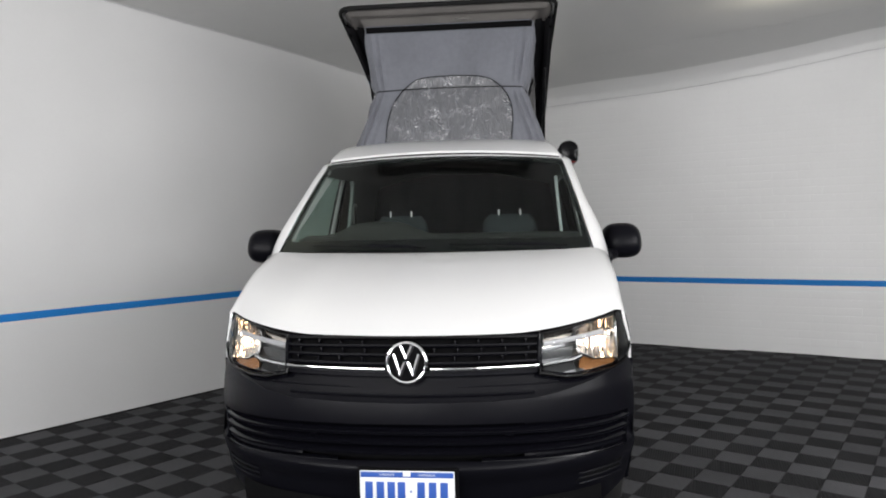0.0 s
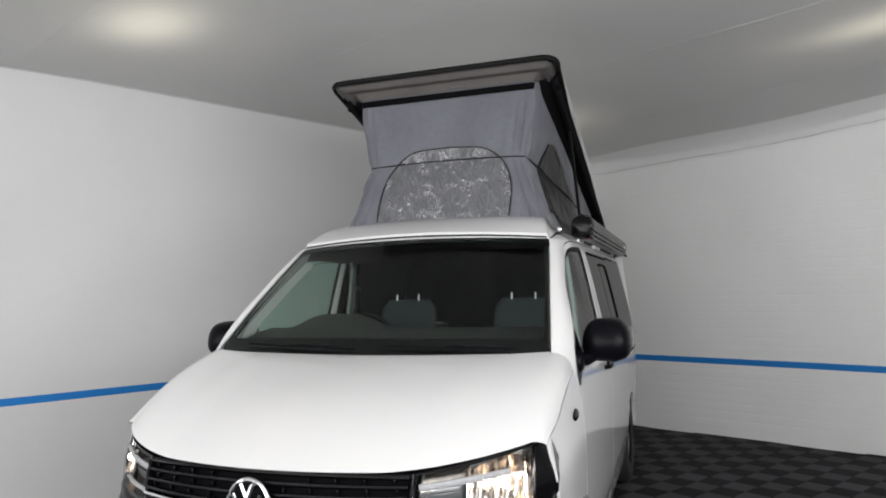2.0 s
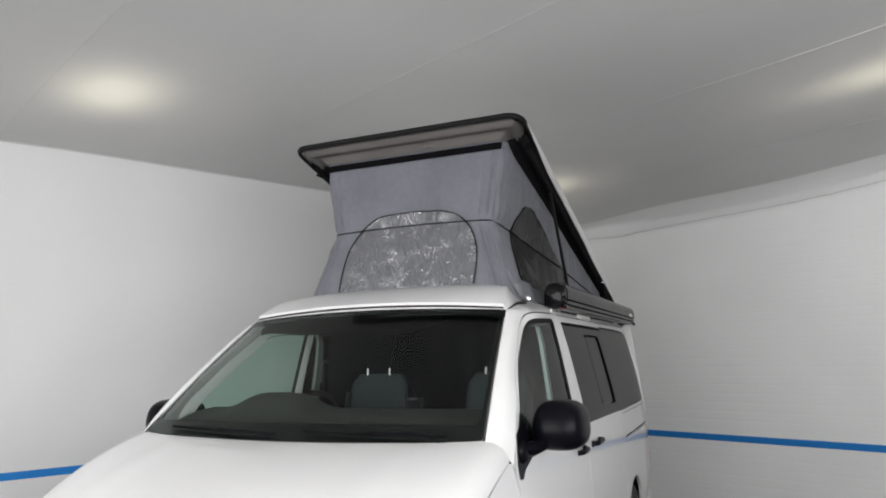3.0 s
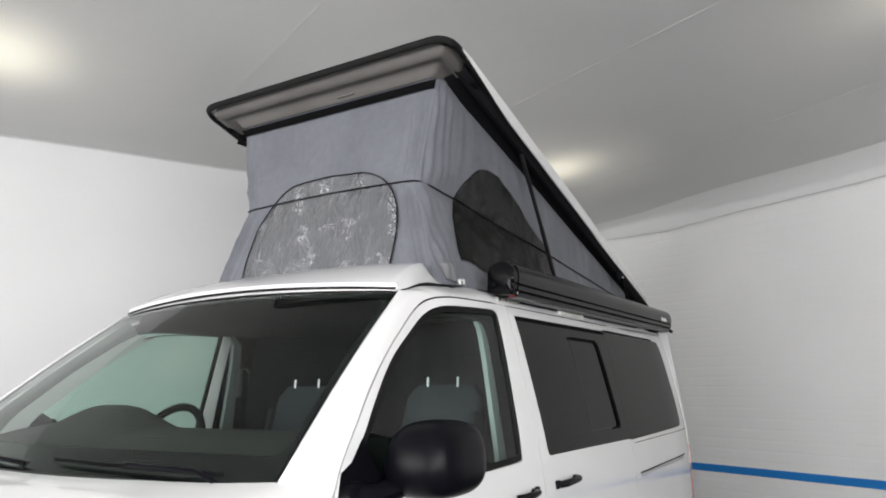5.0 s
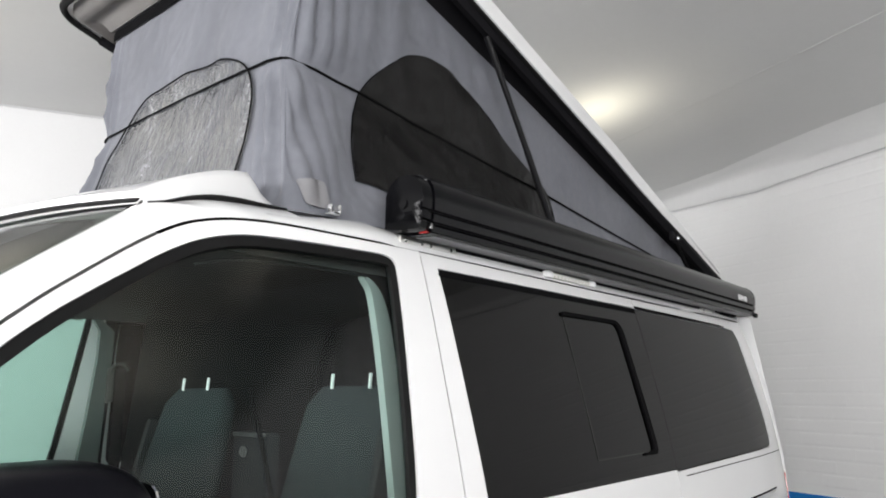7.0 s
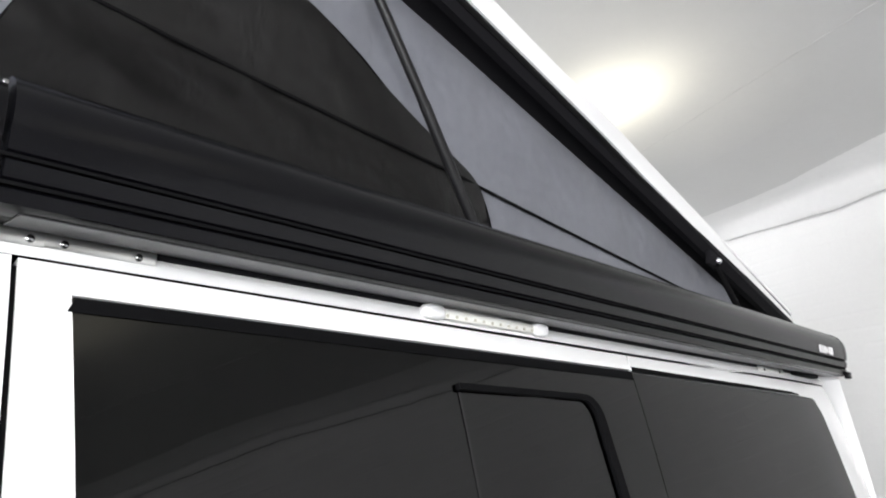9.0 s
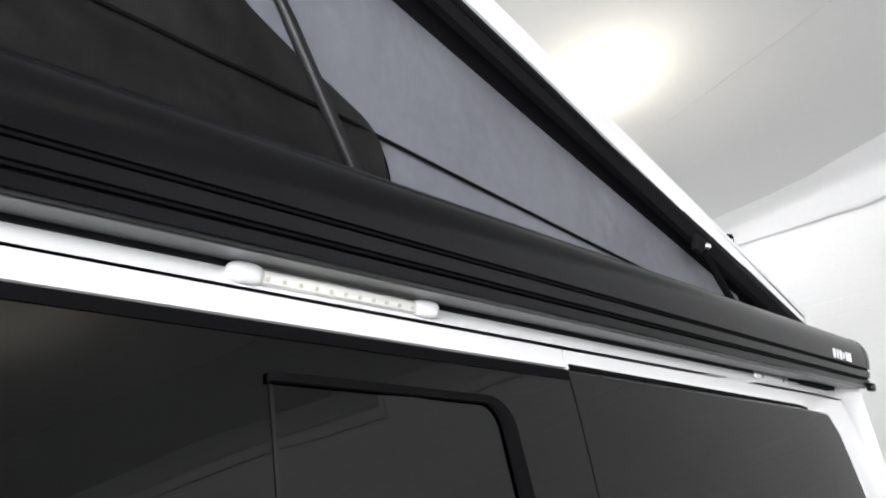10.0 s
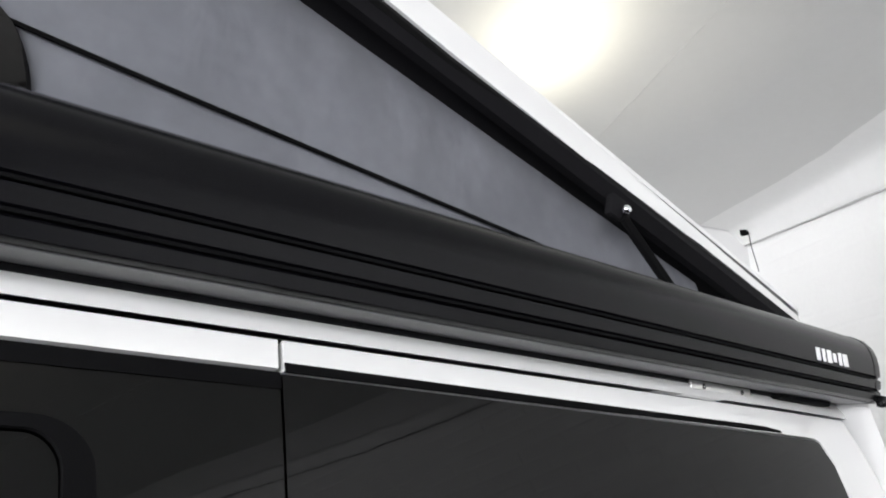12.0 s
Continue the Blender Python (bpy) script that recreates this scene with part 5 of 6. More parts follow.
def seat(x, w):
    def back(u, v):
        hw = w * (0.5 - 0.09 * v ** 2)
        return x + hw * u, 2.28 + 0.20 * v, 0.72 + 0.765 * v
    rows = []
    for i in range(15):
        v = i / 14
        ring = []
        for k in range(20):
            a = 2 * math.pi * k / 20
            cx, cy = abs(math.cos(a)) ** 0.5 * math.copysign(1, math.cos(a)), abs(math.sin(a)) ** 0.7 * math.copysign(1, math.sin(a))
            end = 1 - 0.5 * max(0, (v - 0.93) / 0.07) ** 2
            p = back(cx * (0.97 if v < 0.93 else 0.97 * (0.6 + 0.4 * end)), v)
            ring.append((p[0], p[1] + 0.075 * cy * (1 - 0.35 * v) * end, p[2] - 0.0))
        rows.append(ring)
    s = part("seat", loft(rows, True, True), SEAT_CLOTH, van, "grey cloth front seat with its head restraint removed", True, 60)
    part("cushion", rbox((x, 2.03, 0.66), (w, 0.50, 0.16), 0.05), SEAT_CLOTH, s)
    for d in (-0.079, 0.079):
        part("restraint_post", tube([(x + d, 2.444, 1.478), (x + d, 2.448, 1.521)], 0.0052, 8), glint_post, s, "steel post with its glint painted white")
    part("seat_side", rbox((x + (0.19 if x > 0 else -0.19), 2.36, 1.10), (0.03, 0.10, 0.55), 0.012, pose(0, 0, 0, -14, 0, 0)), CABIN_DARK, s)


# Plain white stands in for the glint on the steel.
glint_post = material("glint_white", (0.95, 0.95, 0.95), rough=0.3, metal=0.0, vary=0.01)
seat(-0.409, 0.47)
seat(0.402, 0.47)
lining = [(0.86, 0.3), (0.875, 1.14), (0.80, 1.50), (0.745, 1.76), (0.66, 1.835), (0.3, 1.86), (-0.3, 1.86), (-0.66, 1.835), (-0.745, 1.76), (-0.80, 1.50), (-0.875, 1.14), (-0.86, 0.3)]
head = [(0.752, 1.742)] + [p for p in lining if p[1] > 1.75] + [(-0.752, 1.742)]
part("headliner", loft([[(x, y, z) for x, z in head] for y in (1.68, 1.9, 2.3, 2.7)]), HEADLINER, van, "grey cloth headliner")
part("rear_lining", loft([[(x, y, z) for x, z in lining] for y in (2.42, 3.2, 4.0, 4.85)]), CABIN_DARK, van, "dark cabin lining")
# Sheet added across the van so that the cabin behind reads dark.
part("dark_backing", patch([(-0.86, 0.3), (0.86, 0.3), (0.87, 1.14), (0.74, 1.76), (0.3, 1.86), (-0.3, 1.86), (-0.74, 1.76), (-0.87, 1.14)], lambda x, z: (x, 3.35 + 0.015 * math.sin(x * 25), z), (0, -1, 0), 0.05, thick=0.004), MATT_BLACK, van, "dark sheet added behind the front seats")
part("cabin_floor", rbox((0, 2.4, 0.42), (1.7, 2.9, 0.04), 0.01), MATT_BLACK, van)


def b_trim(y, z):
    return 0.79 - 0.10 * (z - 1.2), y, z


trim_geo = patch(softened([(2.225, 1.0), (2.30, 1.0), (2.285, 1.2), (2.262, 1.5), (2.245, 1.64), (2.230, 1.69), (2.206, 1.724), (2.165, 1.744), (2.165, 1.734), (2.186, 1.712), (2.192, 1.68), (2.206, 1.565), (2.222, 1.2)]), b_trim, (1, 0, 0), 0.04, thick=0.02)
part("pillar_trim", trim_geo, CABIN_GREY, van, "pale plastic pillar trim in a darker tone for the shaded side")
# Darker copy of CABIN_GREY: the far side's shade is in its colour.
SHADED_TRIM = material("shaded_far_trim", (0.085, 0.099, 0.095), rough=0.55, vary=0.08)
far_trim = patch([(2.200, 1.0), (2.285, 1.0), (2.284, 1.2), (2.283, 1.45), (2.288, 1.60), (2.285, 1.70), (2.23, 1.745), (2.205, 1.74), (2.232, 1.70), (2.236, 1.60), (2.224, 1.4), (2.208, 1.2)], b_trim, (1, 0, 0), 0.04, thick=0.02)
anchor = part("belt_anchor", mirrored(join(rbox((0.735, 2.29, 1.50), (0.014, 0.030, 0.13), 0.006), tube([(0.73, 2.285, 1.552), (0.725, 2.30, 1.578), (0.725, 2.33, 1.580), (0.725, 2.352, 1.556)], 0.007, 6))), HEADLINER, van, "grey belt anchor on the pillar")
part("belt_strap", mirrored(tube([(0.725, 2.325, 1.56), (0.735, 2.33, 1.3), (0.75, 2.335, 1.0)], 0.022, 6, (1, 0.15))), MATT_BLACK, anchor, "black belt strap")
part("pillar_trim", mirrored(far_trim), SHADED_TRIM, van, "plastic pillar trim in a darker tone for the shaded side")
both("roof_lining_edge", tube([(0.74, 1.72, 1.708), (0.74, 1.775, 1.722), (0.74, 1.83, 1.730), (0.74, 1.925, 1.736), (0.74, 2.09, 1.739), (0.74, 2.17, 1.738)], 0.0025, 6), CABIN_DARK)
both("door_trim", patch([(1.12, 0.6), (2.27, 0.6), (2.26, 1.20), (1.12, 1.20)], sunk(side, 0.07), (1, 0, 0), 0.1, thick=0.02), CABIN_DARK)
# Box that stands for an upright panel behind the seats.
box = part("upright_panel", rbox((-0.30, 2.64, 1.14), (0.21, 0.06, 0.37), 0.012), SEAT_CLOTH, van, "grey upright panel behind the seats")
part("panel_rim", rbox((-0.295, 2.602, 1.318), (0.19, 0.012, 0.014), 0.004), CABIN_SHADE, box, "pale rim")
part("panel_knob", blob((-0.328, 2.604, 1.256), (0.020, 0.010, 0.020), 2, 14, 8), CABIN_SHADE, box, "round knob")
part("seat_belt", tube([(-0.275, 2.585, 1.485), (-0.19, 2.58, 1.30), (-0.10, 2.57, 1.10)], 0.012, 6, (1, 0.3)), MATT_BLACK, van, "black belt strap")

# ---- pop-top ----
REAR_Y, REAR_Z = 5.04, 2.030
FRONT_Y, FRONT_Z = 1.972, 2.904
LID_TURN = math.atan2(FRONT_Z - REAR_Z, REAR_Y - FRONT_Y)
LID_LONG = math.hypot(FRONT_Z - REAR_Z, REAR_Y - FRONT_Y)


def lid(x, s, h):
    """A place on the lid: x across, s from the hinge to the front, h above its rim plane."""
    c, n = math.cos(LID_TURN), math.sin(LID_TURN)
    return x, REAR_Y - s * c + h * n, REAR_Z + s * n + h * c


LID_HALF = 0.738
lid_outline = rounded([(-0.70, 0.0), (0.70, 0.0), (LID_HALF, 1.5), (LID_HALF, LID_LONG), (-LID_HALF, LID_LONG), (-LID_HALF, 1.5)], 0.10, 8)


def crown(x, s):
    d, f = min(LID_HALF - abs(x), s), max(0.0, LID_LONG - s)
    low = 1 - math.exp(-f / 0.16)
    return low * (0.045 * (1 - math.exp(-max(0, d) / 0.05)) + 0.05 * (1 - (x / LID_HALF) ** 2))


def rim_height(s):
    """Height of the white rim over the seal; it runs out towards the front."""
    return 0.002 + 0.020 * min(1.0, max(0.0, (LID_LONG - 0.02 - s) / 0.16))


top = part("pop_top_lid", patch(lid_outline, lambda x, s: lid(x, s, crown(x, s) + rim_height(s)), (0, 0, 1), 0.09, thick=0.008), PAINT, van, "raised white pop-top roof lid", True, 60)
ringp = dense(lid_outline, 0.07)


def skirt(s):
    """How far the white side of the lid hangs below its rim plane."""
    k = min(1.0, max(0.0, (LID_LONG - 0.10 - s) / 0.5)) * min(1.0, max(0.0, (s - 0.25) / 1.0))
    return 0.010 + 0.025 * k


part("lid_wall", loft([[lid(x * 0.998, s, rim_height(s) + 0.004), lid(x * 1.004, s, rim_height(s) + 0.001), lid(x * 1.005, s, rim_height(s) * 0.4), lid(x * 1.0, s, -skirt(s)), lid(x * 0.985, s, -skirt(s))] for x, s in ringp + ringp[:1]]), PAINT, top)
part("rim_seal", tube([lid(x * (1.0 - 0.9 * (skirt(s) - 0.010)), s, -0.004 - skirt(s) * 0.8) for x, s in ringp + ringp[:1]], 0.011, 8), RUBBER, top, "black rubber rim seal")


front_arc = [p for p in ringp if p[1] > LID_LONG - 0.16]
arc_right = sorted([p for p in front_arc if p[0] >= 0], key=lambda p: (p[0] - 0.5 if p[1] > LID_LONG - 0.002 else 1 + LID_LONG - p[1]))
arc = [(-x, s) for x, s in arc_right[::-1]] + arc_right
part("front_seal", tube([lid(x * 1.004, s + 0.004, -0.006) for x, s in arc], lambda t: 0.011 + 0.003 * min(1.0, 6 * min(t, 1 - t)), 8), RUBBER, top, "thick black rubber seal round the lid front")


def under(x, s):
    """Underside: sunk rolls near the rim."""
    d = min(LID_HALF - abs(x), LID_LONG - s)
    return lid(x, s, -0.006 + 0.013 * math.sin(min(1, d / 0.16) * math.pi * 3.5) * (1 if d < 0.16 else 0) - 0.035 * min(1.0, d / 0.16))


front_strip = [(x, s) for x, s in rounded([(-0.715, LID_LONG - 0.24), (0.715, LID_LONG - 0.24), (0.715, LID_LONG - 0.01), (-0.715, LID_LONG - 0.01)], 0.15, 8)]
part("lid_liner", patch(front_strip, under, (0, -0.3, -1), 0.0125, thick=0.004), LINER, top, "grey padded liner under the lid front")
part("lid_underside", patch([(-0.69, 0.06), (0.69, 0.06), (0.712, LID_LONG - 0.2), (-0.712, LID_LONG - 0.2)], lambda x, s: lid(x, s, -0.045 + 0.03 * abs(x / 0.71) ** 8), (0, 0, -1), 0.1, thick=0.004), LINER_DARK, top, "black lining under the lid")
for sgn in (-1, 1):
    part("lid_frame", loft([[lid(sgn * 0.715, s, -0.005), lid(sgn * 0.722, s, -0.037), lid(sgn * 0.70, s, -0.055), lid(sgn * 0.676, s, -0.050), lid(sgn * 0.67, s, -0.03)] for s in (0.05 + (LID_LONG - 0.22) * i / 20 for i in range(21))]), LINER_DARK, top, "black side frame of the lid")
    part("latch", join(rbox(lid(sgn * 0.71, LID_LONG - 0.28, -0.04), (0.02, 0.07, 0.03), 0.006), tube([lid(sgn * 0.72, LID_LONG - 0.31, -0.03), lid(sgn * 0.722, LID_LONG - 0.25, -0.055)], 0.006, 6)), MATT_BLACK, top)
    part("hinge_arm", tube([(sgn * 0.735, 4.235, 2.150), (sgn * 0.732, 4.36, 2.05), (sgn * 0.73, 4.48, 1.95)], 0.013, 8, (0.7, 1)), MATT_BLACK, top, "black folding hinge arm")
    part("hinge_bolt", blob((sgn * 0.742, 4.238, 2.165), (0.012, 0.010, 0.010), 2, 12, 8), CHROME, top, "bright bolt head")
    part("hinge_bracket", rbox((sgn * 0.722, 4.24, 2.172), (0.02, 0.06, 0.05), 0.006, pose(0, 0, 0, -15, 0, 0)), LINER_DARK, top)
part("liner_clip", rbox(under(0.1, LID_LONG - 0.14), (0.10, 0.02, 0.012), 0.004), LINER, top)


def lid_under_z(y):
    """Height of the lid's underside over a place y."""
    s = (REAR_Y - y) / math.cos(LID_TURN)
    return REAR_Z + s * math.sin(LID_TURN) - 0.045


strap_z = smooth_curve([2.08, 3.226, 3.6, 4.12, 4.7], [2.345, 2.173, 2.136, 2.087, 2.025])


TENT_FOOT = 1.882


def cloth_side(u, v):
    """Tent flank: u along the van, v from roof to lid."""
    yb, yt = 1.985 + 2.66 * u, 2.125 + 2.50 * u
    zb, zt = TENT_FOOT, max(1.97, lid_under_z(yt) + 0.01)
    y, z = yb + (yt - yb) * v, zb + (zt - zb) * v
    x = 0.655 + (0.60 - 0.655) * v + (0.015 * min(1.0, u * 2.5) + 0.03 * u) * v + 0.042 * math.exp(-v * 11) * min(1.0, u * 9)
    front = max(0.0, 1 - u / 0.45)
    zs = float(strap_z(max(2.08, y)))
    if z < zs:
        k = (z - zb) / max(0.02, zs - zb)
    else:
        k = (zt - z) / max(0.02, zt - zs)
    k = min(1.0, max(0.0, k))
    pinch = (0.105 * front + 0.012) * k ** 1.1
    x -= pinch
    y -= -0.03 * k * max(0.0, 1 - u / 0.08)
    calm = 1 - 0.6 * min(1.0, max(0.0, (y - 2.20) / 0.10))
    fold = (0.020 + 0.016 * front) * noise.noise((y * 8 - z * 4, z * 2.2 + y * 2, 0.5)) + 0.008 * calm * noise.noise((y * 22 - z * 9, z * 4, 1.5))
    near = math.exp(-(u / 0.055) ** 2)
    fold = fold * calm + (0.034 if z > zs else 0.015) * near * (abs(math.sin(y * 62 + 3 * z)) ** 0.5 - 0.74)
    hang = math.exp(-(zt - z) / 0.20) * min(1.0, u / 0.06) * min(1.0, (zt - zb) / 0.4)
    fold += 0.026 * hang * noise.noise((y * 13, z * 1.5, 9.5))
    amp = min(1, v / 0.08) * min(1, (1 - v) / 0.12) * (1 - 0.93 * math.exp(-((z - zs) / 0.05) ** 2))
    turn_in = max(0.0, 1 - u * 2.6 / 0.07)
    x += fold * amp * (0.5 + 0.7 * front) * min(1.0, u / 0.015)
    # the cloth tucks in under the lid's side frame
    x -= 0.018 * math.exp(-(zt - z) / 0.05) * min(1.0, u / 0.08) * min(1.0, (zt - zb) / 0.5)
    return x - 0.012 * turn_in ** 2, y + 0.012 * turn_in ** 4, z


def cloth_front(u, v):
    """Tent front: u across, v from roof to lid."""
    xb, xt = 0.655, 0.60
    zb, zt = TENT_FOOT, lid_under_z(2.125) + 0.01
    z = zb + (zt - zb) * v
    zs = 2.345 + 0.012 * (1 - u * u)
    k = (z - zb) / (zs - zb) if z < zs else (zt - z) / (zt - zs)
    k = min(1.0, max(0.0, k)) ** 1.1
    hw = xb + (xt - xb) * v - 0.117 * k
    y = 1.985 + (2.125 - 1.985) * v + 0.03 * k
    fold = 0.009 * noise.noise((u * 4, z * 2.5, 4.5)) + 0.003 * noise.noise((u * 12, z * 5, 2.5))
    fold += 0.048 * math.exp(-((abs(u) - 0.92) / 0.085) ** 2) * (abs(math.sin(abs(u) * 34 + 3.5 * z)) ** 0.5 - 0.72)
    fold *= 1 - 0.93 * math.exp(-((z - zs) / 0.05) ** 2)
    turn_in = max(0.0, 1 - (1 - abs(u)) * hw / 0.07)
    y += fold * min(1, v / 0.06) * min(1, (1 - v) / 0.30) * (1 - abs(u) ** 24)
    return math.copysign(abs(u) * hw - 0.012 * turn_in ** 4, u), y + 0.012 * turn_in ** 2, z


def grid_of(f, nu, nv, power=1.0):
    return loft([[f((i / nu) ** power, j / nv) for j in range(nv + 1)] for i in range(nu + 1)])


tent = part("tent_canvas", loft([[cloth_front(-1 + 2 * i / 160, j / 44) for j in range(45)] for i in range(161)]), TENT, van, "grey canvas walls of the pop-top tent", True, 180)
flank_geo = grid_of(cloth_side, 200, 44, 1.5)
part("tent_flank", flank_geo, TENT, tent, "", True, 180)
part("tent_flank", mirrored(flank_geo), TENT, tent, "", True, 180)
part("top_band", loft([[(p[0], p[1] - 0.009, p[2]) for p in (cloth_front(u, 0.93), cloth_front(u, 0.955), cloth_front(u, 0.975))] for u in (-0.985 + 1.97 * i / 40 for i in range(41))]), MATT_BLACK, tent, "black fastening band")


def curved(points, times=3):
    """An open outline with its corners rounded, its ends kept."""
    for _ in range(times):
        out = [points[0]]
        for p, q in zip(points, points[1:]):
            out += [(0.75 * p[0] + 0.25 * q[0], 0.75 * p[1] + 0.25 * q[1]), (0.25 * p[0] + 0.75 * q[0], 0.25 * p[1] + 0.75 * q[1])]
        points = out + [points[-1]]
    return points


def vz(z):
    return (z - TENT_FOOT) / (lid_under_z(2.125) + 0.01 - TENT_FOOT)


def front_uv(x, z):
    v = vz(z)
    hw = abs(cloth_front(1.0, v)[0])
    p = cloth_front(x / hw, v)
    return x, p[1] - 0.005 + 0.004 * noise.noise((x * 9, z * 9, 7)), z


pane = [(-0.433, 1.985), (-0.425, 2.10), (-0.412, 2.17), (-0.385, 2.25), (-0.35, 2.31), (-0.28, 2.385), (-0.20, 2.428), (-0.1, 2.438), (0.1, 2.438), (0.215, 2.430), (0.30, 2.402), (0.37, 2.345), (0.415, 2.27), (0.436, 2.19), (0.438, 2.10), (0.425, 1.985)]
pane = curved(pane)
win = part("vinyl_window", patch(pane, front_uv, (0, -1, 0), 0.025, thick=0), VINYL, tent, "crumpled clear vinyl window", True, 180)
pipe = dense(pane, 0.03)
part("window_piping", tube([(x, front_uv(x, z)[1] - 0.005, z) for x, z in pipe[:pipe.index(pane[-1]) + 1]], 0.0028, 6), MATT_BLACK, win, "black piping")


def side_at(y, z):
    """A place just outside the tent flank at y and z."""
    u, v = (y - 2.05) / 2.55, 0.4
    for _ in range(12):
        p = cloth_side(u, v)
        u += (y - p[1]) / 2.55
        v = min(1.0, max(0.0, v + (z - p[2]) / max(0.1, lid_under_z(y) - TENT_FOOT)))
        u = min(1.0, max(0.0, u))
    return cloth_side(u, v)[0] + 0.006, y, z


net = [(2.235, 2.010), (2.247, 2.13), (2.285, 2.24), (2.315, 2.30), (2.355, 2.365), (2.43, 2.435), (2.49, 2.482), (2.56, 2.502), (2.64, 2.495), (2.745, 2.458), (2.87, 2.382), (3.0, 2.300), (3.12, 2.228), (3.20, 2.190), (3.232, 2.13), (3.245, 2.07), (3.245, 1.955), (2.9, 1.965), (2.5, 1.975)]

net_arc = curved(net[:16]) + [net[16]]
net = net_arc + net[17:]


def net_skin(y, z):
    """The mesh hangs a little loose in its opening."""
    x = side_at(y, z)[0] + 0.005 + 0.008 * noise.noise((y * 6 + z * 10, z * 5 - y * 3, 6.5)) + 0.004 * noise.noise((y * 15 + z * 26, z * 9, 8.5))
    return x, y, z


net_geo = patch(net, net_skin, (1, 0, 0), 0.03, thick=0)
for m in (lambda g: g, mirrored):
    w = part("mesh_window", m(net_geo), MESH_CLOTH, tent, "black insect mesh window", True, 180)
    part("window_piping", m(tube([(side_at(y, z)[0] + 0.002, y, z) for y, z in net_arc], 0.0022, 6)), MATT_BLACK, w, "black piping")

strap = [(cloth_front(u, vz(2.345 + 0.012 * (1 - u * u)))[0], cloth_front(u, vz(2.345 + 0.012 * (1 - u * u)))[1] - 0.008 , 2.345 + 0.012 * (1 - u * u)) for u in (-1 + 2 * i / 30 for i in range(31))]
part("strap", tube(strap, 0.0036, 6), MATT_BLACK, tent, "black elastic strap round the tent")
line = [Vector((strap[-1][0] + 0.002, strap[-1][1] + 0.002, strap[-1][2])), Vector((strap[-1][0] + 0.008, strap[-1][1] + 0.014, strap[-1][2]))]
for i in range(1, 31):
    y = 2.09 + 2.42 * i / 30
    z = float(strap_z(y))
    over = net_skin(y, z)[0] + 0.004 if 2.30 < y < 3.20 else side_at(y, z)[0] + 0.002
    line.append(Vector((max(line[1].x + (0.640 - line[1].x) * min(1.0, (y - 2.09) / 1.14), over), y, z)))
part("strap", tube(line, 0.0036, 6), MATT_BLACK, tent, "black elastic strap round the tent")
part("strap", mirrored(tube(line, 0.0036, 6)), MATT_BLACK, tent, "black elastic strap round the tent")
PALE_PATCH = material("pale_patch_cloth", (0.172, 0.170, 0.176), rough=0.75, vary=0.12, grain=400, bump=0.2, bump_scale=500)
STRUT = material("strut_black", (0.006, 0.006, 0.0066), rough=0.38, spec=0.3, vary=0.1)
for m in (lambda g: g, mirrored):
    st = part("gas_strut", m(tube([(0.69, 3.20, 1.955), (0.69, 2.99, 2.285)], 0.0118, 10)), STRUT, top, "black gas strut holding the lid")
    part("strut_cylinder", m(tube([(0.69, 2.99, 2.285), (0.69, 2.765, 2.62)], 0.0108, 10)), STRUT, st)
    # Patch a little paler than the canvas, above the catch.
    part("pale_patch", m(patch(rounded([(2.040, 1.903), (2.118, 1.900), (2.100, 1.972), (2.026, 1.966)], 0.012), lambda y, z: (side_at(y, z)[0] + 0.004, y, z), (1, 0, 0), 0.007, thick=0.002)), PALE_PATCH, tent, "pale patch on the canvas")
    part("catch", m(join(rbox((0.706, 2.093, 1.884), (0.012, 0.034, 0.008), 0.003), rbox((0.702, 2.081, 1.892), (0.022, 0.009, 0.022), 0.003), rbox((0.702, 2.109, 1.894), (0.022, 0.007, 0.024), 0.003))), CHROME, van, "steel roof catch")

# ---- awning ----
DULL_METAL = material("dull_metal", (0.25, 0.25, 0.25), rough=0.22, metal=1.0, vary=0.5, grain=25)
CASE = [(0.752, 1.848), (0.800, 1.838), (0.868, 1.834), (0.879, 1.838), (0.882, 1.852), (0.878, 1.855), (0.878, 1.860), (0.884, 1.863), (0.887, 1.880), (0.882, 1.882), (0.882, 1.887), (0.888, 1.890), (0.890, 1.912), (0.889, 1.935), (0.884, 1.953), (0.872, 1.970), (0.852, 1.983), (0.826, 1.989), (0.795, 1.984), (0.770, 1.968), (0.755, 1.940)]
awning = part("awning", prism(CASE, 2.246, 4.885, 6), AWNING, van, "long black cassette awning along the roof edge", True, 30)


def end_cap(y0, y1, size=1.0):
    c = np.mean(CASE, 0)
    def ring(k, y):
        return [(c[0] + (x - c[0]) * k * size, y, c[1] + (z - c[1]) * k * size) for x, z in CASE]
    d = 1 if y1 > y0 else -1
    return loft([ring(1.015, y0), ring(1.02, y0 + 0.6 * (y1 - y0)), ring(0.98, y0 + 0.9 * (y1 - y0)), ring(0.80, y1), ring(0.3, y1 + 0.002 * d)], True, True)


UNDERSIDE = material("dull_dark_aluminium", (0.11, 0.11, 0.115), rough=0.34, metal=0.85, vary=0.1, grain=60)
part("case_underside", prism([(0.806, 1.8372), (0.866, 1.8338), (0.866, 1.8322), (0.806, 1.8356)], 2.27, 4.87, 6), UNDERSIDE, awning, "dull dark aluminium underside of the case", True, 30)
part("end_cap", end_cap(2.240, 2.203, 0.90), AWNING_SILK, awning, "glossy black awning end cap", True, 50)
part("end_cap", end_cap(4.882, 4.915), AWNING_SILK, awning, "glossy black awning end cap", True, 50)
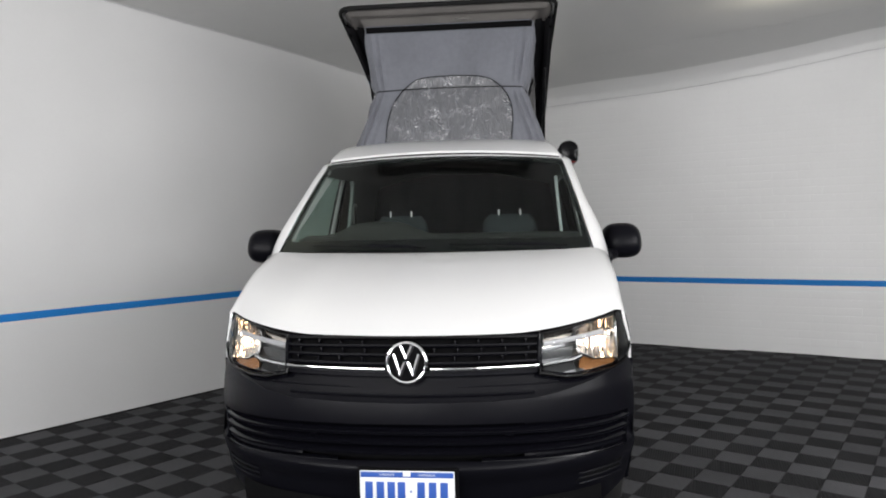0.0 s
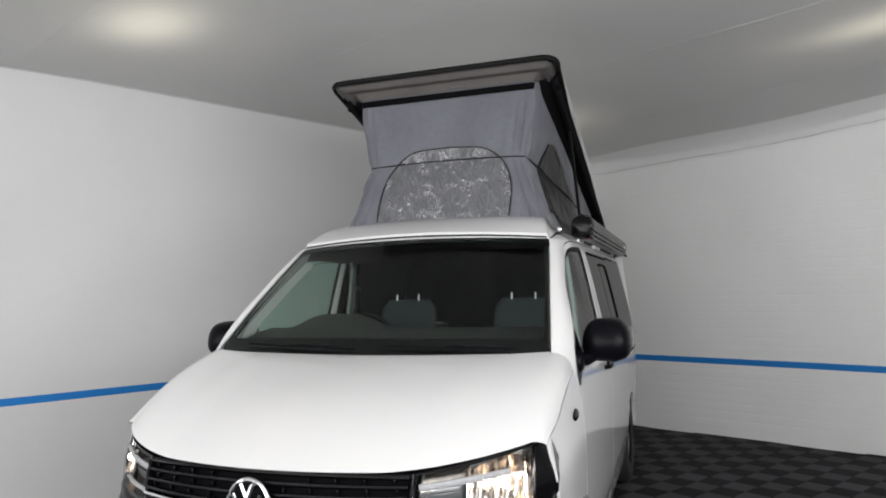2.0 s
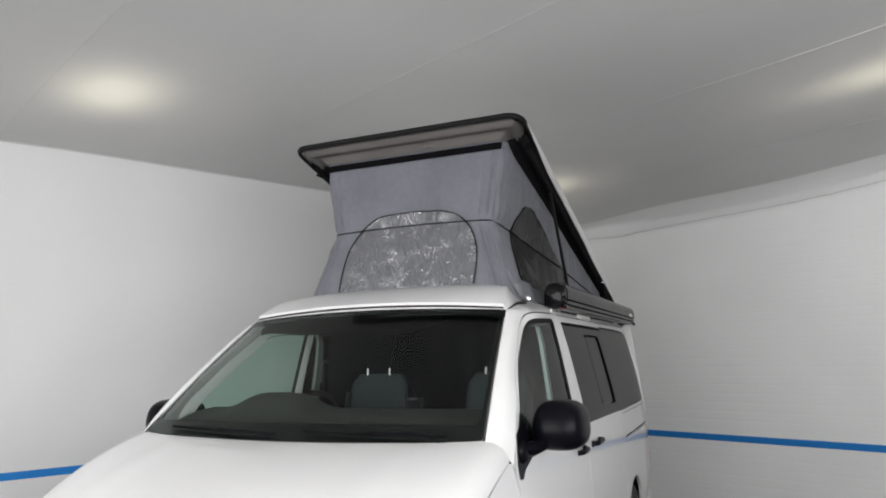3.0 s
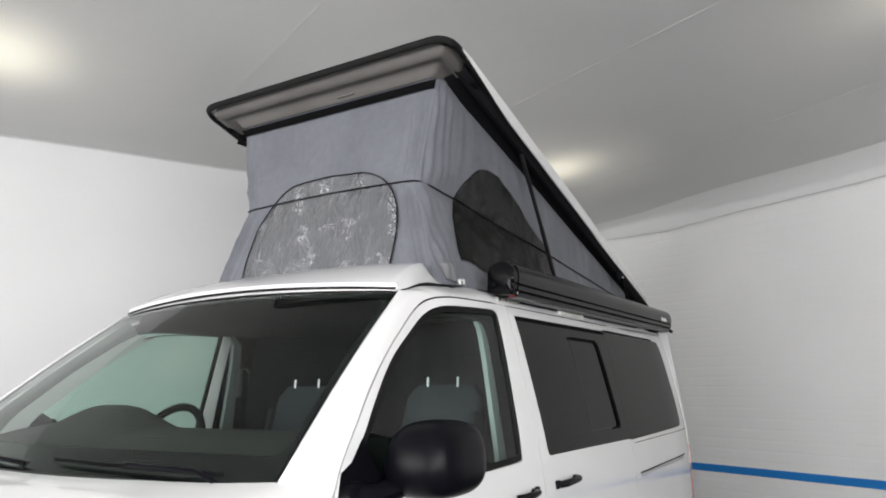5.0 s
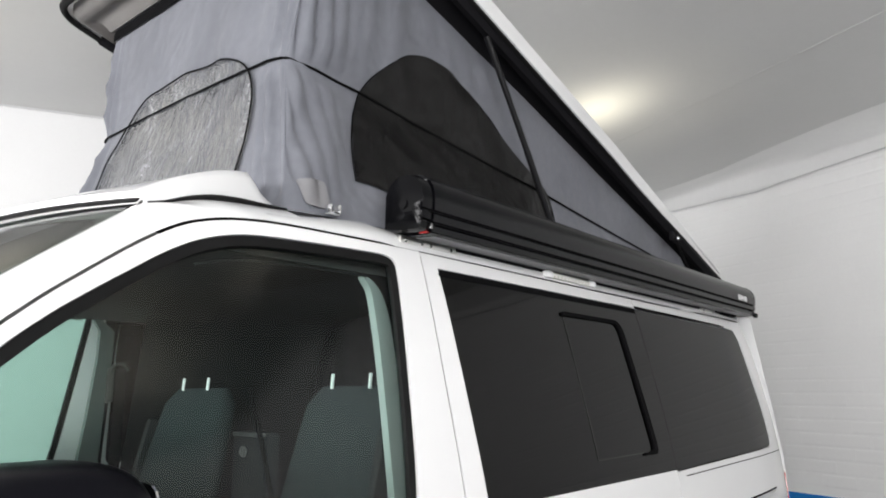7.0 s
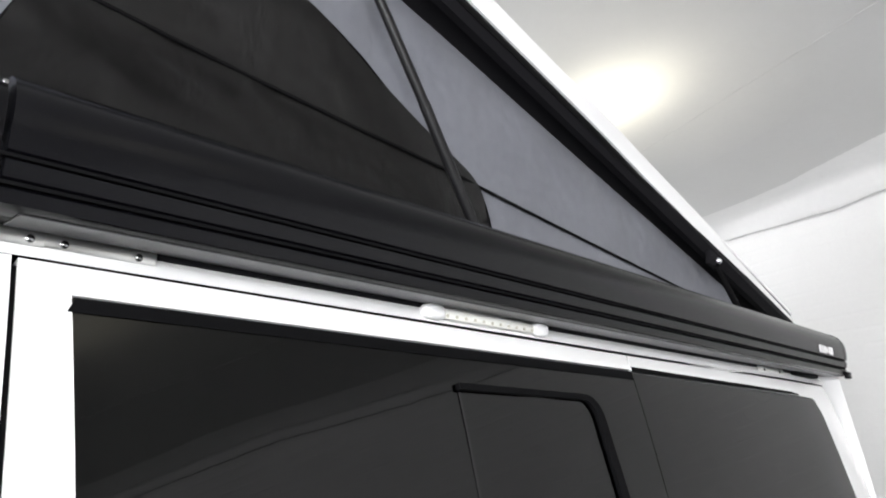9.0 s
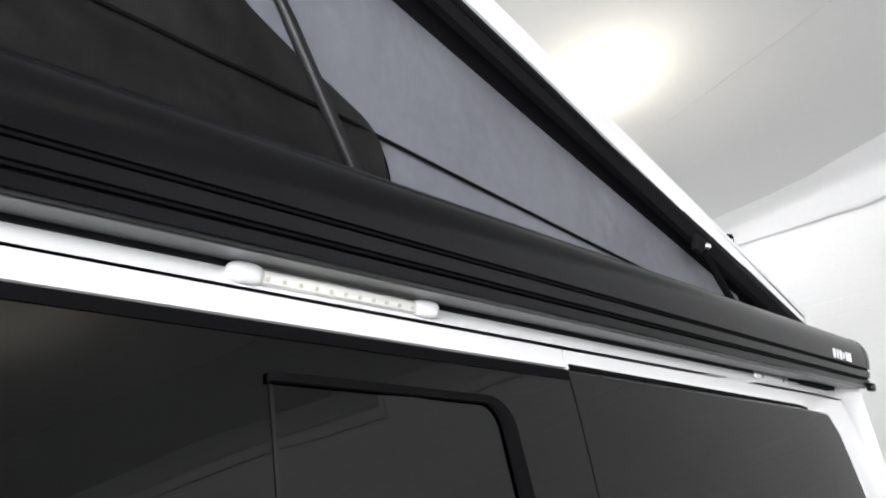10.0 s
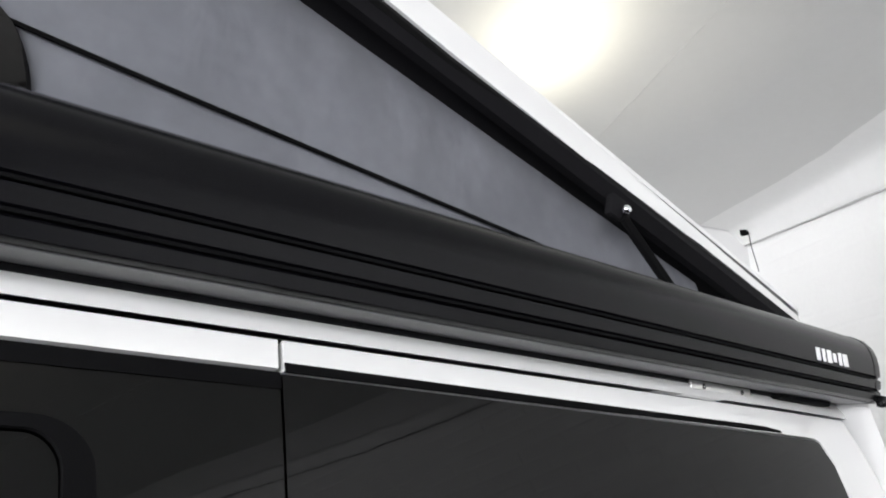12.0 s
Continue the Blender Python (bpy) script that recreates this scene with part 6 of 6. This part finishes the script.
for c, size in (((0.884, 2.238, 1.850), (0.005, 0.007, 0.014)), ((0.866, 2.238, 1.966), (0.010, 0.006, 0.006))):
    part("corner_piece", rbox(c, size, 0.002), DULL_METAL, awning, "small bright corner piece")
part("end_bolt", tube([(0.83, 2.203, 1.905), (0.83, 2.197, 1.905)], 0.012, 12), AWNING_SILK, awning)
part("end_foot", rbox((0.884, 4.905, 1.836), (0.02, 0.03, 0.025), 0.005), AWNING_SILK, awning)
part("case_groove", rbox((0.8835, 3.55, 1.8575), (0.004, 2.66, 0.004), 0.001), MATT_BLACK, awning)
part("case_groove", rbox((0.8875, 3.55, 1.8845), (0.004, 2.66, 0.004), 0.001), MATT_BLACK, awning)
for i, w in enumerate((0.016, 0.012, 0.018, 0.014, 0.014, 0.020)):
    part("name_bar", rbox((0.8905, 4.618 + i * 0.024, 1.907), (0.002, w, 0.026 if i != 3 else 0.018), 0.0008), WHITE_PLASTIC, awning, "plain white bar")
for y, w, h in ((2.267, 0.094, 0.020), (2.372, 0.128, 0.018), (4.40, 0.20, 0.016)):
    plate_z = 1.829 if y < 3 else 1.828
    bracket = part("bracket", rbox((0.796, y, plate_z), (0.016, w, h), 0.004), SILVER, awning, "grey mounting bracket")
    for k in (-0.32, 0.32):
        part("bolt", blob((0.805, y + k * w, plate_z - 0.002), (0.003, 0.005, 0.005), 2, 10, 6), DULL_METAL, bracket)
part("warning_label", rbox((0.858, 2.2415, 1.8385), (0.022, 0.010, 0.004), 0.001), RED_LAMP, awning, "small red label")
# Rail enlarged so that its black gives the shaded band under the case.
part("mount_rail_shade", rbox((0.783, 3.56, 1.846), (0.030, 2.55, 0.032), 0.003), LINER_DARK, awning, "black mounting rail, enlarged as the shade under the case")
part("mount_tail", rbox((0.80, 4.70, 1.830), (0.03, 0.22, 0.010), 0.003), MATT_BLACK, awning)

LED_DOT = material("led_dot", (0.50, 0.48, 0.40), rough=0.4, vary=0.05)
led = part("led_lamp", rbox((0.808, 3.040, 1.822), (0.016, 0.27, 0.018), 0.006), LED_GLASS, van, "unlit frosted strip lamp with white ends")
for y in (2.898, 3.186):
    part("end_piece", blob((0.808, y, 1.823), (0.013, 0.024, 0.0135), 3, 16, 10), WHITE_PLASTIC, led, "white plastic end piece")
part("led_base", rbox((0.795, 3.055, 1.836), (0.012, 0.26, 0.016), 0.003), SILVER, led)
for i in range(11):
    part("diode", rbox((0.8165, 2.925 + i * 0.023, 1.819), (0.002, 0.006, 0.005), 0.0008), LED_DOT, led)

# ---- floor: ribbed square tiles in a checker, along the walls ----
STEP = 0.2
base_pts = [LEFT_END, CORNER, RIGHT_END, NEAR_END]
structure("floor", loft([[(p.x, p.y, FLOOR - 0.06) for p in base_pts], [(p.x, p.y, FLOOR - 0.009) for p in base_pts]], True, True), MATT_BLACK, "dark grey ribbed interlocking tiles in a checker pattern", "floor")
FLOOR_OB = bpy.data.objects["floor"]
g = STEP / 2 - 0.0012


def tile_geo(cx=0.0, cy=0.0, turn=0.0):
    c, s = math.cos(turn), math.sin(turn)
    rings = [[(a * k, b * k) for a, b in ((-g, -g), (g, -g), (g, g), (-g, g))] for k in (1.0, 1.0, 0.975)]
    rows = [[(cx + c * x - s * y, cy + s * x + c * y, FLOOR + h) for x, y in r] for r, h in zip(rings, (-0.008, -0.002, 0.0))]
    return loft(rows, True, True)


turn = math.atan2(-ALONG_LEFT.y, -ALONG_LEFT.x)
ax, ay = Vector((math.cos(turn), math.sin(turn))), Vector((math.sin(turn), -math.cos(turn)))
meshes = [mesh_of("tile", tile_geo(), TILE_SHADED, False), mesh_of("tile", tile_geo(), TILE_LIT, False)]
ORIGIN = Vector((1.30, 2.24))
near_tiles, far_tiles = [], {0: [], 1: []}
hull = [(p.x, p.y) for p in base_pts]
for i in range(-45, 40):
    for j in range(-45, 45):
        p = ORIGIN + ax * ((i + 0.5) * STEP) + ay * ((j + 0.5) * STEP)
        if inside([(p.x, p.y)], hull)[0]:
            kind = (i + j) % 2
            d = min((p - Vector((1.9, 2.8))).length, (p - Vector((-2.3, 2.3))).length + 0.3)
            if p.y > 0.6 and not (-0.9 < p.x < 0.85 and 0.3 < p.y < 4.7):
                near_tiles.append((d, p, kind))
            else:
                far_tiles[kind].append(p)
near_tiles.sort(key=lambda q: q[0])
for d, p, kind in near_tiles[300:]:
    far_tiles[kind].append(p)
for d, p, kind in near_tiles[:300]:
    ob = new("tile", meshes[kind])
    ob.parent = FLOOR_OB
    ob.matrix_basis = pose(p.x, p.y, 0, 0, 0, math.degrees(turn))
for kind, mat in ((0, TILE_SHADED), (1, TILE_LIT)):
    ob = part("outer_tiles", join(*[tile_geo(p.x, p.y, turn) for p in far_tiles[kind]]), mat, FLOOR_OB, "", False)
    tagged(ob, kind="stuff")

# bricks of the far wall, painted over: running bond, each a little proud
WALL_OB = bpy.data.objects["wall_far"]
BRICK_L, BRICK_H = 0.240, 0.086
rng = random.Random(7)


def brick_geo(w, place=None, depth=0.003):
    """A painted brick with soft edges; s along the wall, z up, d out of it."""
    a, h, e = w / 2, BRICK_H / 2 - 0.004, 0.004
    ring = [[(-a, -h), (a, -h), (a, h), (-a, h)], [(-a + e * 0.4, -h + e * 0.4), (a - e * 0.4, -h + e * 0.4), (a - e * 0.4, h - e * 0.4), (-a + e * 0.4, h - e * 0.4)], [(-a + e * 2.4, -h + e * 2.4), (a - e * 2.4, -h + e * 2.4), (a - e * 2.4, h - e * 2.4), (-a + e * 2.4, h - e * 2.4)]]
    rows = [[(x, -d, z) for x, z in r] for r, d in zip(ring, (-0.002, depth * 0.35, depth))]
    if place is not None:
        rows = [[tuple(place @ Vector(p)) for p in r] for r in rows]
    v, f = loft(rows, True, True)
    return v, f


wall_turn = math.degrees(math.atan2(ALONG_RIGHT.y, ALONG_RIGHT.x))
brick_mesh = [mesh_of("brick", brick_geo(BRICK_L - 0.008, None, d), BRICK_WALL, False) for d in (0.0006, 0.0009, 0.0012)]
near_bricks = []
for row in range(1, 40):
    z = FLOOR + BRICK_H * (row + 0.5)
    for i in range(0, 33):
        s = BRICK_L * (i + (0.5 if row % 2 else 0.0)) + 0.16
        if z > float(edge_height(s)) - 0.08 or 0.66 < z < 0.81:
            continue
        p = CORNER + ALONG_RIGHT * s
        m = pose(p.x, p.y, z, 0, 0, wall_turn + rng.uniform(-0.15, 0.15))
        d = math.hypot(s - 1.9, (z - 1.6) * 0.8)
        near_bricks.append((d, m, rng.randrange(3)))
near_bricks.sort(key=lambda q: q[0])
for d, m, kind in near_bricks[:300]:
    ob = new("brick", brick_mesh[kind])
    ob.parent = WALL_OB
    ob.matrix_basis = m
ob = part("outer_bricks", join(*[brick_geo(BRICK_L - 0.008, m, (0.0006, 0.0009, 0.0012)[kind]) for d, m, kind in near_bricks[300:]]), BRICK_WALL, WALL_OB, "", False)
tagged(ob, kind="stuff")
